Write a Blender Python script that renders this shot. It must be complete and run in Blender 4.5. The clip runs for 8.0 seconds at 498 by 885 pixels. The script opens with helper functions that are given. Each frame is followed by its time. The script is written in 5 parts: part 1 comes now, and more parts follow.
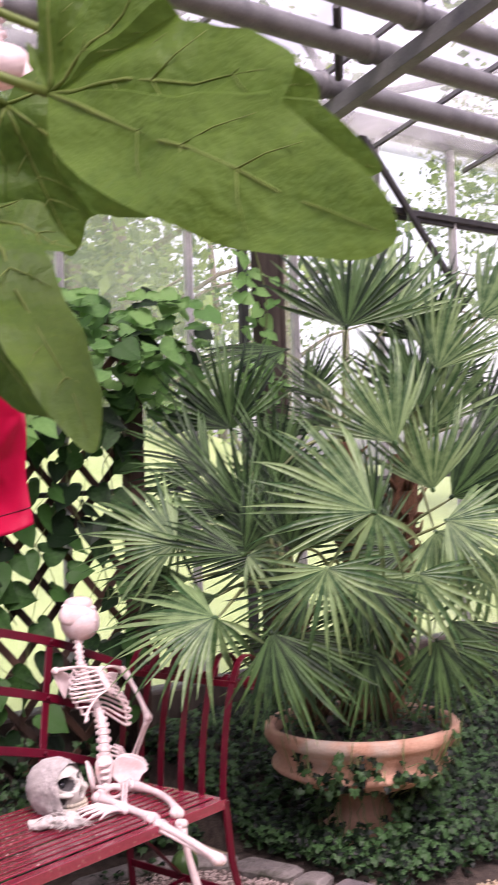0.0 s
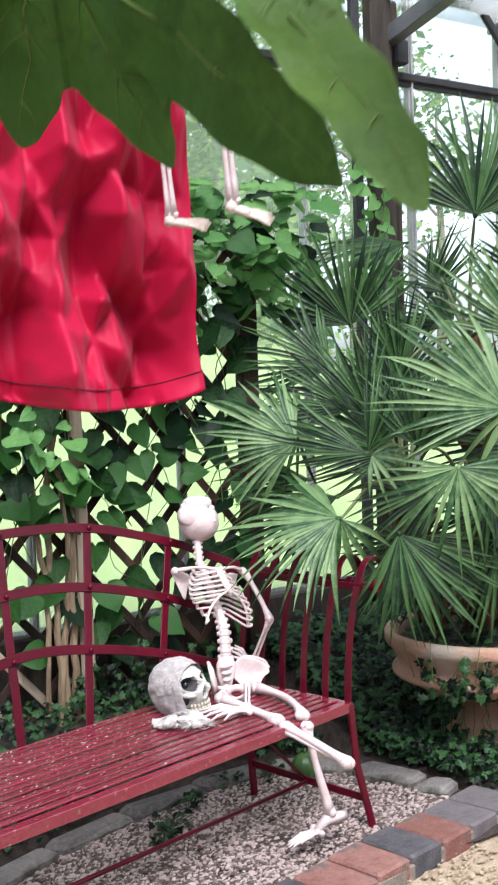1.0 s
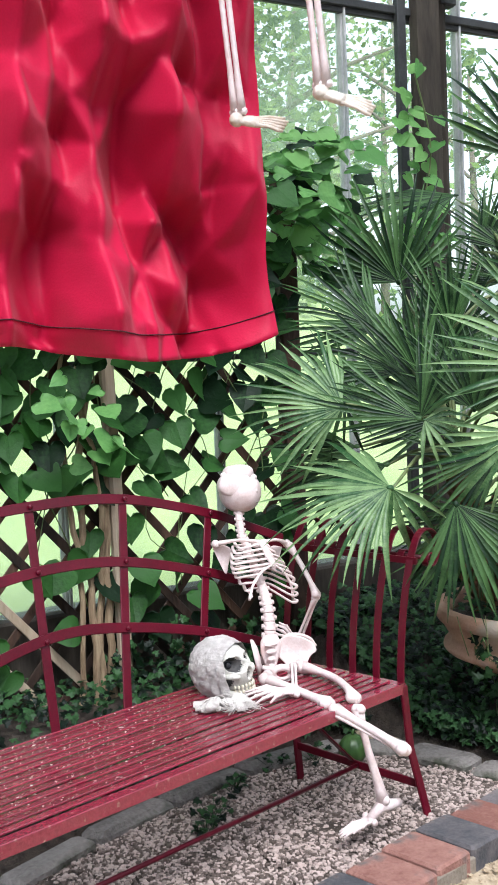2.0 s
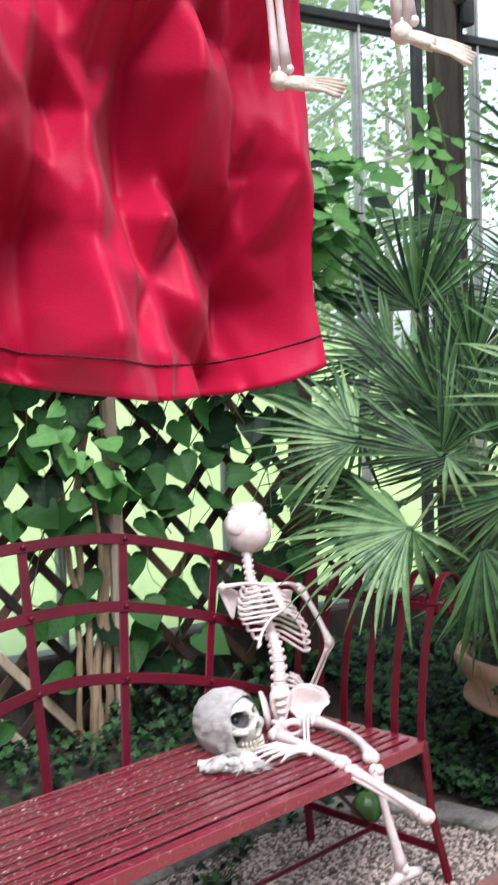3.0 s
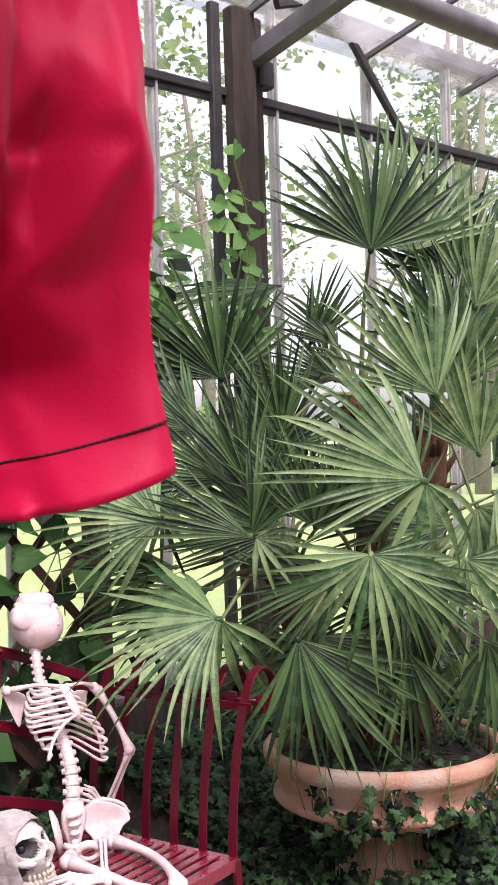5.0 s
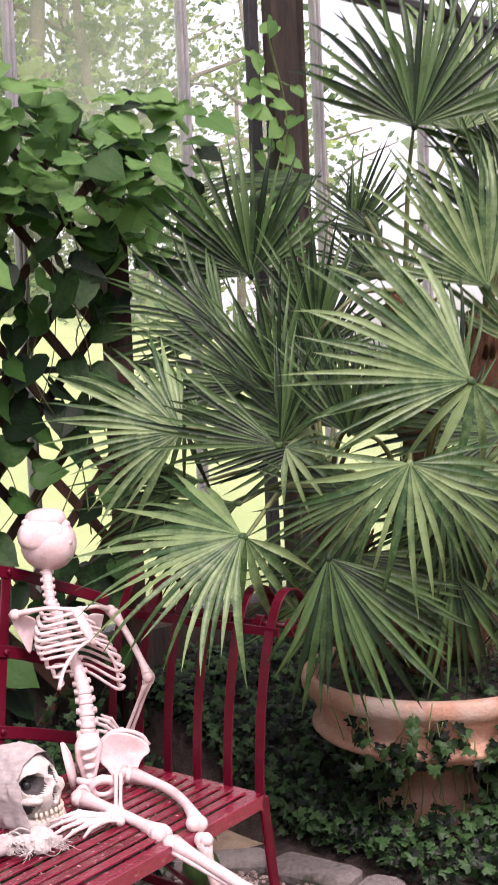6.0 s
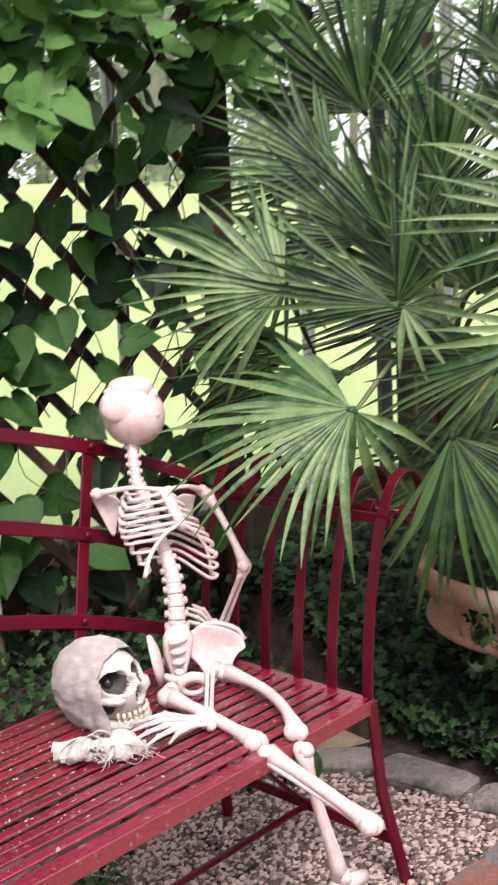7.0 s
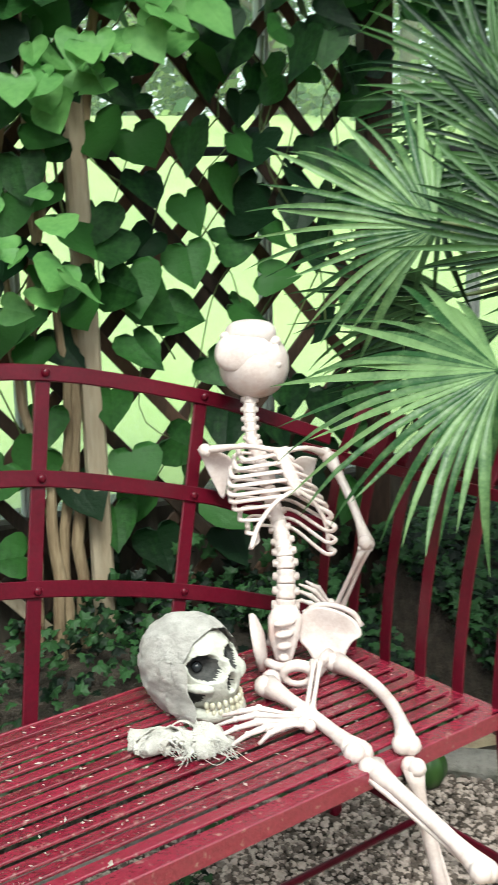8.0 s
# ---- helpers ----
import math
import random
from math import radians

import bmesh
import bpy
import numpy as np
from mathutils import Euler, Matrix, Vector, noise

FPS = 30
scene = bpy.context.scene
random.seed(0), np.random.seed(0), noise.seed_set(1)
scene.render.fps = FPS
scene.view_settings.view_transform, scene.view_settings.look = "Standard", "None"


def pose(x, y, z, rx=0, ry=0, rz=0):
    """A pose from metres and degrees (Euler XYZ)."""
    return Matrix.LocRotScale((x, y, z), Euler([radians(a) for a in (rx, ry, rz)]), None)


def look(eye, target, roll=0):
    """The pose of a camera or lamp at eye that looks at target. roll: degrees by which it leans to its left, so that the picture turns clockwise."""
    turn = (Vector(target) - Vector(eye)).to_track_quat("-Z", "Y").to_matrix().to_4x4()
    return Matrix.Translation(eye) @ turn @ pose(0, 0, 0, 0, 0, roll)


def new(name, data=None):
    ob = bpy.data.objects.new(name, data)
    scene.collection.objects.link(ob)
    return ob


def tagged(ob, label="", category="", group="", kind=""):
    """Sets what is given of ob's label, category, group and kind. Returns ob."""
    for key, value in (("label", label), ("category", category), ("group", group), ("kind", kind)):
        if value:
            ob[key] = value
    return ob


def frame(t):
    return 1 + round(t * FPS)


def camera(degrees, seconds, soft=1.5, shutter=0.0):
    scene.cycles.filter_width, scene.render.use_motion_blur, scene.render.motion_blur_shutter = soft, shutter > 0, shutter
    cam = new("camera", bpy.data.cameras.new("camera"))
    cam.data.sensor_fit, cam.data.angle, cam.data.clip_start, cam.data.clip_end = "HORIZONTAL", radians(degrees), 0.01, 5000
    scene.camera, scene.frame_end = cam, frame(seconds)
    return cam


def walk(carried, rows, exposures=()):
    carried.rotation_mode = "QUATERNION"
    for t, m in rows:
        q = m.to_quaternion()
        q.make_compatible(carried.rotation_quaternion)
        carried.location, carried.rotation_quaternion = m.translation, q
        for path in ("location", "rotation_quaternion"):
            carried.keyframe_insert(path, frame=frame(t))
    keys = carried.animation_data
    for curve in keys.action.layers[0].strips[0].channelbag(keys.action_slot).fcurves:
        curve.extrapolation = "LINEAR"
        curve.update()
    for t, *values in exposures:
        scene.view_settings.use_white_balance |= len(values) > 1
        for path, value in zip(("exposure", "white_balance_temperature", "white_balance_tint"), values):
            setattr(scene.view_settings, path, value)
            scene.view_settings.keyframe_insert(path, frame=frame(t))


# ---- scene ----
cam = camera(24.5, 8.0, shutter=0.4)
PATH = [
    (0, (-2.385, -3.321, 1.559), (-1.1, -1.789, 1.589), -1.9),
    (0.2, (-2.383, -3.293, 1.557), (-1.145, -1.722, 1.564), -1.6),
    (0.5, (-2.397, -3.251, 1.543), (-1.202, -1.648, 1.505), -1.7),
    (0.7, (-2.396, -3.209, 1.527), (-1.221, -1.592, 1.459), -1.7),
    (1, (-2.377, -3.124, 1.502), (-1.221, -1.495, 1.386), -2.0),
    (1.5, (-2.351, -3.025, 1.484), (-1.217, -1.384, 1.325), -2.3),
    (1.7, (-2.332, -2.988, 1.477), (-1.21, -1.34, 1.308), -2.3),
    (2.8, (-2.159, -2.7, 1.496), (-1.067, -1.032, 1.339), -2.6),
    (3, (-2.169, -2.693, 1.485), (-1.058, -1.034, 1.365), -2.0),
    (3.5, (-2.152, -2.59, 1.502), (-0.902, -1.03, 1.451), -2.0),
    (4, (-2.132, -2.516, 1.502), (-0.763, -1.058, 1.49), -2.0),
    (4.2, (-2.12, -2.507, 1.51), (-0.713, -1.086, 1.506), -2.0),
    (5.3, (-1.909, -2.371, 1.492), (-0.524, -0.929, 1.463), -1.6),
    (5.5, (-1.851, -2.338, 1.47), (-0.493, -0.87, 1.408), -1.9),
    (6, (-1.704, -2.267, 1.44), (-0.398, -0.759, 1.295), -2.6),
    (6.5, (-1.594, -2.118, 1.417), (-0.342, -0.577, 1.176), -3.3),
    (7, (-1.477, -2.001, 1.39), (-0.346, -0.391, 1.032), -2.9),
    (7.5, (-1.326, -1.91, 1.376), (-0.33, -0.225, 0.963), -2.0),
    (8, (-1.221, -1.791, 1.36), (-0.365, -0.039, 0.912), -1.3),
]
walk(cam, [(t, look(eye, target, roll)) for t, eye, target, roll in PATH], [(0.0, 1.58, 6500, 50), (0.5, 1.62, 6300, 36), (1.0, 1.68, 5800, 22), (1.7, 1.68, 5750, 18), (4.0, 1.62, 5900, 26), (5.5, 1.58, 6550, 48), (6.5, 1.6, 6600, 48), (7.5, 1.66, 6250, 10), (8.0, 1.72, 6100, 2)])

# ---- light ----
world = bpy.data.worlds.new("sky")
scene.world = world
world.use_nodes = True
sky = world.node_tree.nodes.new("ShaderNodeTexSky")
sky.sky_type, sky.sun_disc = "NISHITA", False
sky.sun_elevation, sky.sun_rotation = radians(55), radians(200)
sky.dust_density, sky.ozone_density = 3.0, 0.6
haze = world.node_tree.nodes.new("ShaderNodeHueSaturation")  # thin white overcast
haze.inputs["Saturation"].default_value, haze.inputs["Value"].default_value = 0.3, 1.25
world.node_tree.links.new(sky.outputs[0], haze.inputs["Color"])
world.node_tree.links.new(haze.outputs[0], world.node_tree.nodes["Background"].inputs[0])
world.node_tree.nodes["Background"].inputs[1].default_value = 0.135
sun = new("sun", bpy.data.lights.new("sun", "SUN"))
sun.data.energy, sun.data.angle, sun.data.color = 2.6, radians(20), (1, 0.95, 0.86)
sun.matrix_world = look((0, 0, 0), (0.2, 0.55, -0.84))

# ---- tools ----
def mix(a, b, f):
    return tuple(x + (y - x) * f for x, y in zip(a, b))


class Geo:
    """Collects vertices and faces for one mesh."""

    def __init__(self, smooth=True):
        self.v, self.f, self.m, self.smooth, self.slot = [], [], [], smooth, 0

    def add(self, verts, faces):
        n = len(self.v)
        self.v += [tuple(p) for p in verts]
        self.f += [tuple(i + n for i in face) for face in faces]
        self.m += [self.slot] * len(faces)
        return self

    def tube(self, pts, radii, n=8, flat=1.0, side=None):
        """A round bar along pts; flat squeezes it across side."""
        pts = [Vector(p) for p in pts]
        if isinstance(radii, (int, float)):
            radii = [radii] * len(pts)
        verts, up = [], Vector(side) if side else None
        for i, p in enumerate(pts):
            d = (pts[min(i + 1, len(pts) - 1)] - pts[max(i - 1, 0)]).normalized()
            if up is None:
                up = Vector((0, 0, 1)) if abs(d.z) < 0.9 else Vector((1, 0, 0))
            a = (up - d * up.dot(d)).normalized()
            b = d.cross(a)
            up = a
            for k in range(n):
                w = 2 * math.pi * k / n
                verts.append(p + (a * math.cos(w) * flat + b * math.sin(w)) * radii[i])
        faces = [(i * n + k, i * n + (k + 1) % n, i * n + n + (k + 1) % n, i * n + n + k) for i in range(len(pts) - 1) for k in range(n)]
        faces += [tuple(reversed(range(n))), tuple(range((len(pts) - 1) * n, len(pts) * n))]
        return self.add(verts, faces)

    def bar(self, pts, across, wide, thick):
        """A flat bar along pts; across: the direction of its width, one or one a point."""
        pts = [Vector(p) for p in pts]
        verts = []
        for i, p in enumerate(pts):
            d = (pts[min(i + 1, len(pts) - 1)] - pts[max(i - 1, 0)]).normalized()
            a = Vector(across if isinstance(across[0], (int, float)) else across[i])
            a = (a - d * a.dot(d)).normalized()
            b = d.cross(a)
            c, e = wide / 2, thick / 2
            k = min(c, e) * 0.5
            for s, t in ((c - k, e), (c, e - k), (c, k - e), (c - k, -e), (k - c, -e), (-c, k - e), (-c, e - k), (k - c, e)):
                verts.append(p + a * s + b * t)
        n = 8
        faces = [(i * n + k, i * n + (k + 1) % n, i * n + n + (k + 1) % n, i * n + n + k) for i in range(len(pts) - 1) for k in range(n)]
        faces += [tuple(reversed(range(n))), tuple(range((len(pts) - 1) * n, len(pts) * n))]
        return self.add(verts, faces)

    def ball(self, c, r, turn=None, n=10, rings=7, shape=None):
        r = (r, r, r) if isinstance(r, (int, float)) else r
        verts = []
        for i in range(1, rings):
            for k in range(n):
                a, b = math.pi * i / rings, 2 * math.pi * k / n
                verts.append(Vector((math.sin(a) * math.cos(b), math.sin(a) * math.sin(b), math.cos(a))))
        verts += [Vector((0, 0, 1)), Vector((0, 0, -1))]
        if shape:
            verts = [shape(v) for v in verts]
        verts = [Vector((v.x * r[0], v.y * r[1], v.z * r[2])) for v in verts]
        if turn:
            verts = [turn @ v for v in verts]
        faces = [((i * n + k), (i + 1) * n + k, (i + 1) * n + (k + 1) % n, i * n + (k + 1) % n) for i in range(rings - 2) for k in range(n)]
        top, low = (rings - 1) * n, (rings - 1) * n + 1
        faces += [(top, k, (k + 1) % n) for k in range(n)] + [(low, (rings - 2) * n + (k + 1) % n, (rings - 2) * n + k) for k in range(n)]
        return self.add([v + Vector(c) for v in verts], faces)

    def block(self, x0, x1, y0, y1, z0, z1, k=0.004):
        """A box with chamfered edges."""
        k = min(k, (x1 - x0) / 3, (y1 - y0) / 3, (z1 - z0) / 3)
        verts = []
        for z, s in ((z0, k), (z0 + k, 0), (z1 - k, 0), (z1, k)):
            a, b, c, d = x0 + s, x1 - s, y0 + s, y1 - s
            verts += [(a + k, c, z), (b - k, c, z), (b, c + k, z), (b, d - k, z), (b - k, d, z), (a + k, d, z), (a, d - k, z), (a, c + k, z)]
        faces = [(i * 8 + j, i * 8 + (j + 1) % 8, i * 8 + 8 + (j + 1) % 8, i * 8 + 8 + j) for i in range(3) for j in range(8)]
        faces += [tuple(reversed(range(8))), tuple(range(24, 32))]
        return self.add(verts, faces)

    def mesh(self, name, *materials):
        me = bpy.data.meshes.new(name)
        me.from_pydata(self.v, [], self.f)
        for m in materials:
            me.materials.append(m)
        me.polygons.foreach_set("use_smooth", [self.smooth] * len(self.f))
        if len(materials) > 1:
            me.polygons.foreach_set("material_index", self.m)
        me.update()
        return me


def part(name, geo, material, parent, label="", m=None):
    me = geo if isinstance(geo, bpy.types.Mesh) else geo.mesh(name, material)
    ob = new(name, me)
    ob.parent = parent
    if m is not None:
        ob.matrix_local = m
    return tagged(ob, label)


def thing(name, label, category, m=None, group="", kind="", geo=None, materials=()):
    ob = new(name, geo.mesh(name, *materials) if geo else None)
    if m is not None:
        ob.matrix_world = m
    return tagged(ob, label, category, group, kind)


def curve(pts, n):
    """n + 1 points of a smooth line through pts."""
    pts = [Vector(p) for p in pts]
    ends = [pts[0] * 2 - pts[1]] + pts + [pts[-1] * 2 - pts[-2]]
    out = []
    for i in range(n + 1):
        x = i / n * (len(pts) - 1)
        k = min(int(x), len(pts) - 2)
        t, (a, b, c, d) = x - k, ends[k : k + 4]
        out.append(0.5 * (2 * b + (c - a) * t + (2 * a - 5 * b + 4 * c - d) * t * t + (3 * b - a - 3 * c + d) * t**3))
    return out


def facing(ahead, up=(0, 0, 1)):
    """A turn whose x axis points ahead and whose z axis leans to up."""
    x = Vector(ahead).normalized()
    z = Vector(up)
    z = (z - x * z.dot(x)).normalized()
    return Matrix((x, z.cross(x), z)).transposed()


# ---- materials ----
def surface(name, dark, light, scale=12, rough=0.6, bump=0.2, fine=90, metal=0.0, vary=0.0, stain=None, stained=0.5, leaf=0.0, coat=0.0, island=False, stretch=(1, 1, 1), sheen=0.0, spec=None):
    """Two-scale noise between two colours, with grain relief; stain: a third colour in patches; leaf: share of light let through."""
    mat = bpy.data.materials.new(name)
    mat.use_nodes = True
    nt = mat.node_tree
    node, link = nt.nodes.new, nt.links.new
    bsdf, out = nt.nodes["Principled BSDF"], nt.nodes["Material Output"]
    place = node("ShaderNodeTexCoord")
    mp = node("ShaderNodeMapping")
    mp.inputs["Scale"].default_value = stretch
    link(place.outputs["Object"], mp.inputs["Vector"])
    big, small = node("ShaderNodeTexNoise"), node("ShaderNodeTexNoise")
    big.inputs["Scale"].default_value, small.inputs["Scale"].default_value = scale, fine
    big.inputs["Detail"].default_value, small.inputs["Detail"].default_value = 4, 3
    for tex in (big, small):
        link(mp.outputs[0], tex.inputs["Vector"])
    ramp = node("ShaderNodeValToRGB")
    ramp.color_ramp.elements[0].position, ramp.color_ramp.elements[1].position = 0.3, 0.7
    ramp.color_ramp.elements[0].color, ramp.color_ramp.elements[1].color = (*dark, 1), (*light, 1)
    both = node("ShaderNodeMix")
    both.inputs["Factor"].default_value = 0.35
    link(big.outputs[0], both.inputs["A"])
    link(small.outputs[0], both.inputs["B"])
    value = both.outputs[0]
    if vary:
        if island:
            rnd = node("ShaderNodeNewGeometry").outputs["Random Per Island"]
        else:
            rnd = node("ShaderNodeObjectInfo").outputs["Random"]
        ma = node("ShaderNodeMath")
        ma.operation = "MULTIPLY_ADD"
        link(rnd, ma.inputs[0])
        ma.inputs[1].default_value = vary
        off = node("ShaderNodeMath")
        off.operation = "SUBTRACT"
        link(value, off.inputs[0])
        off.inputs[1].default_value = vary / 2
        link(off.outputs[0], ma.inputs[2])
        value = ma.outputs[0]
    link(value, ramp.inputs[0])
    colour = ramp.outputs[0]
    if stain:
        patch = node("ShaderNodeTexNoise")
        patch.inputs["Scale"].default_value, patch.inputs["Detail"].default_value = scale * 0.6, 6
        link(place.outputs["Object"], patch.inputs["Vector"])
        edge = node("ShaderNodeValToRGB")
        edge.color_ramp.elements[0].position, edge.color_ramp.elements[1].position = stained, stained + 0.12
        link(patch.outputs[0], edge.inputs[0])
        tint = node("ShaderNodeMix")
        tint.data_type = "RGBA"
        link(edge.outputs[0], tint.inputs["Factor"])
        link(colour, tint.inputs["A"])
        tint.inputs["B"].default_value = (*stain, 1)
        colour = tint.outputs["Result"]
    link(colour, bsdf.inputs["Base Color"])
    bsdf.inputs["Roughness"].default_value, bsdf.inputs["Metallic"].default_value = rough, metal
    bsdf.inputs["Coat Weight"].default_value, bsdf.inputs["Coat Roughness"].default_value = coat, 0.15
    bsdf.inputs["Sheen Weight"].default_value = sheen
    bsdf.inputs["Specular IOR Level"].default_value = spec or (0.28 if leaf else 0.45)
    if bump:
        rel = node("ShaderNodeBump")
        rel.inputs["Strength"].default_value, rel.inputs["Distance"].default_value = bump, 0.01
        link(small.outputs[0], rel.inputs["Height"])
        link(rel.outputs[0], bsdf.inputs["Normal"])
    if leaf:
        thin, add = node("ShaderNodeBsdfTranslucent"), node("ShaderNodeMixShader")
        link(colour, thin.inputs[0])
        add.inputs[0].default_value = leaf
        link(bsdf.outputs[0], add.inputs[1])
        link(thin.outputs[0], add.inputs[2])
        link(add.outputs[0], out.inputs[0])
    return mat


def pane_glass(name, tint, film, gloss=0.6):
    """Old glazing: lets light straight through, mirrors at low angles and carries a thin pale film of dirt."""
    mat = bpy.data.materials.new(name)
    mat.use_nodes = True
    nt = mat.node_tree
    node, link = nt.nodes.new, nt.links.new
    clear, shine, dirt = node("ShaderNodeBsdfTransparent"), node("ShaderNodeBsdfGlossy"), node("ShaderNodeBsdfTranslucent")
    clear.inputs[0].default_value, dirt.inputs[0].default_value = (*tint, 1), (0.75, 0.82, 0.75, 1)
    shine.inputs["Roughness"].default_value = 0.03
    place, streak = node("ShaderNodeTexCoord"), node("ShaderNodeTexNoise")
    mp = node("ShaderNodeMapping")
    mp.inputs["Scale"].default_value = (1.6, 1.6, 0.9)
    link(place.outputs["Object"], mp.inputs[0])
    link(mp.outputs[0], streak.inputs["Vector"])
    streak.inputs["Scale"].default_value, streak.inputs["Detail"].default_value = 1.5, 5
    amount = node("ShaderNodeMapRange")
    amount.inputs["From Min"].default_value, amount.inputs["From Max"].default_value = 0.35, 0.75
    amount.inputs["To Min"].default_value, amount.inputs["To Max"].default_value = film * 0.3, film * 1.7
    link(streak.outputs[0], amount.inputs[0])
    a, b, edge = node("ShaderNodeMixShader"), node("ShaderNodeMixShader"), node("ShaderNodeLayerWeight")
    edge.inputs[0].default_value = 0.5
    fr = node("ShaderNodeMath")
    fr.operation = "POWER"
    fr.inputs[1].default_value = 5
    link(edge.outputs["Facing"], fr.inputs[0])
    link(amount.outputs[0], a.inputs[0])
    link(clear.outputs[0], a.inputs[1])
    link(dirt.outputs[0], a.inputs[2])
    link(fr.outputs[0], b.inputs[0])
    link(a.outputs[0], b.inputs[1])
    link(shine.outputs[0], b.inputs[2])
    link(b.outputs[0], nt.nodes["Material Output"].inputs[0])
    return mat


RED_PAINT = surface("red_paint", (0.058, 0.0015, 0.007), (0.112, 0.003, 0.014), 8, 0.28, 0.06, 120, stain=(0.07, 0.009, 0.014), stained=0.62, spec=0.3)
# worn flecks, over a lighter red that holds the seat's sky reflection
RED_SEAT = surface("worn_skylit_red_paint", (0.14, 0.004, 0.018), (0.24, 0.013, 0.036), 95, 0.22, 0.25, 160, stain=(0.32, 0.15, 0.14), stained=0.62, vary=0.35, spec=0.9, coat=0.6)
BONE = surface("bone_plastic", (0.58, 0.445, 0.415), (0.8, 0.7, 0.68), 22, 0.36, 0.1, 160, stain=(0.6, 0.4, 0.35), stained=0.64)
BONE_DARK = surface("aged_bone_plastic", (0.42, 0.3, 0.2), (0.75, 0.68, 0.6), 30, 0.45, 0.2, 200, stain=(0.25, 0.14, 0.08), stained=0.6)
SKULL = surface("grey_bone", (0.42, 0.4, 0.35), (0.66, 0.64, 0.58), 30, 0.5, 0.3, 140, stain=(0.16, 0.13, 0.1), stained=0.64)
# smoky paint plus the deep shade of the skull's hollows, put into colour
SOCKET = surface("smoky_shaded_socket", (0.02, 0.02, 0.022), (0.09, 0.085, 0.08), 60, 0.6, 0.2, 140)
RAG = surface("pale_gauze", (0.46, 0.42, 0.38), (0.74, 0.69, 0.64), 40, 0.95, 0.6, 420)
LITTER = surface("dry_litter", (0.14, 0.09, 0.07), (0.45, 0.38, 0.34), 60, 0.8, 0.2, vary=0.9, island=True)
TEETH = surface("yellowed_teeth", (0.45, 0.4, 0.28), (0.7, 0.65, 0.53), 60, 0.4, 0.1, 200)
GAUZE = surface("grey_gauze", (0.5, 0.455, 0.42), (0.8, 0.75, 0.71), 40, 0.95, 0.8, 420, stretch=(1, 1, 3))
SATIN = surface("red_satin", (0.42, 0.003, 0.034), (0.54, 0.005, 0.05), 6, 0.55, 0.06, 500, leaf=0.1, sheen=0.06, spec=0.22)
THREAD = surface("dark_thread", (0.06, 0.004, 0.01), (0.1, 0.01, 0.02), 60, 0.8, 0.0)
EYE = surface("dark_glass_eye", (0.01, 0.012, 0.014), (0.03, 0.03, 0.035), 40, 0.08, 0.0)
STRING = surface("nylon_string", (0.3, 0.3, 0.28), (0.4, 0.4, 0.38), 60, 0.6, 0.0)
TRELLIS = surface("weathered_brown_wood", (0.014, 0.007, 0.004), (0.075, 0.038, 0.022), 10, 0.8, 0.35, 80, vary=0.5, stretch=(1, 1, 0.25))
GREY_WOOD = surface("pale_wood", (0.26, 0.19, 0.12), (0.46, 0.38, 0.28), 10, 0.8, 0.45, 70, vary=0.3, stretch=(1, 1, 0.2))
BARK = surface("pale_vine_bark", (0.16, 0.1, 0.055), (0.42, 0.32, 0.2), 14, 0.85, 0.7, 60, stretch=(3, 3, 0.3))
STEM = surface("green_stem", (0.07, 0.12, 0.03), (0.16, 0.2, 0.07), 20, 0.6, 0.1)
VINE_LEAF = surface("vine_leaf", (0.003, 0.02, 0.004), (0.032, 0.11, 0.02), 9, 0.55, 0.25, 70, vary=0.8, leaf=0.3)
VINE_LEAF_PALER = surface("paler_vine_leaf", (0.11, 0.28, 0.075), (0.23, 0.46, 0.14), 9, 0.46, 0.2, 70, vary=0.6, leaf=0.4)
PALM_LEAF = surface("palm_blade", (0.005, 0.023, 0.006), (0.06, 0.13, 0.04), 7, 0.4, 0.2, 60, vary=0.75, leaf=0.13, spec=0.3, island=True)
# lighter copy of the blade: light on sunlit fronds put into the colour
PALM_SUNLIT = surface("sunlit_palm_blade", (0.028, 0.09, 0.027), (0.21, 0.335, 0.135), 9, 0.34, 0.15, 60, vary=0.5, leaf=0.28, spec=0.4, island=True)
PALM_STALK = surface("palm_stalk", (0.08, 0.12, 0.04), (0.19, 0.22, 0.09), 20, 0.5, 0.1)
FIBRE = surface("palm_fibre", (0.04, 0.018, 0.009), (0.2, 0.095, 0.045), 25, 0.95, 0.9, 160, stretch=(2, 2, 0.6))
FIG_LEAF = surface("fig_leaf", (0.045, 0.11, 0.016), (0.105, 0.2, 0.028), 14, 0.5, 0.3, 120, vary=0.4, leaf=0.45)
FIG_VEIN = surface("fig_vein", (0.12, 0.19, 0.035), (0.2, 0.27, 0.065), 30, 0.5, 0.0, leaf=0.3)
IVY = surface("ivy_leaf", (0.002, 0.008, 0.003), (0.03, 0.08, 0.025), 10, 0.45, 0.2, 90, vary=1.1, leaf=0.08, island=True, spec=0.18)
TERRACOTTA = surface("terracotta", (0.36, 0.19, 0.12), (0.56, 0.36, 0.25), 9, 0.88, 0.35, 110, stain=(0.42, 0.36, 0.29), stained=0.56)
GOURD = surface("striped_green_rind", (0.015, 0.05, 0.012), (0.08, 0.16, 0.035), 22, 0.4, 0.05, 60, stretch=(1, 1, 0.2))
GRAVEL = surface("gravel_stone", (0.1, 0.075, 0.062), (0.45, 0.36, 0.32), 30, 0.9, 0.3, 200, vary=1.0, island=True)
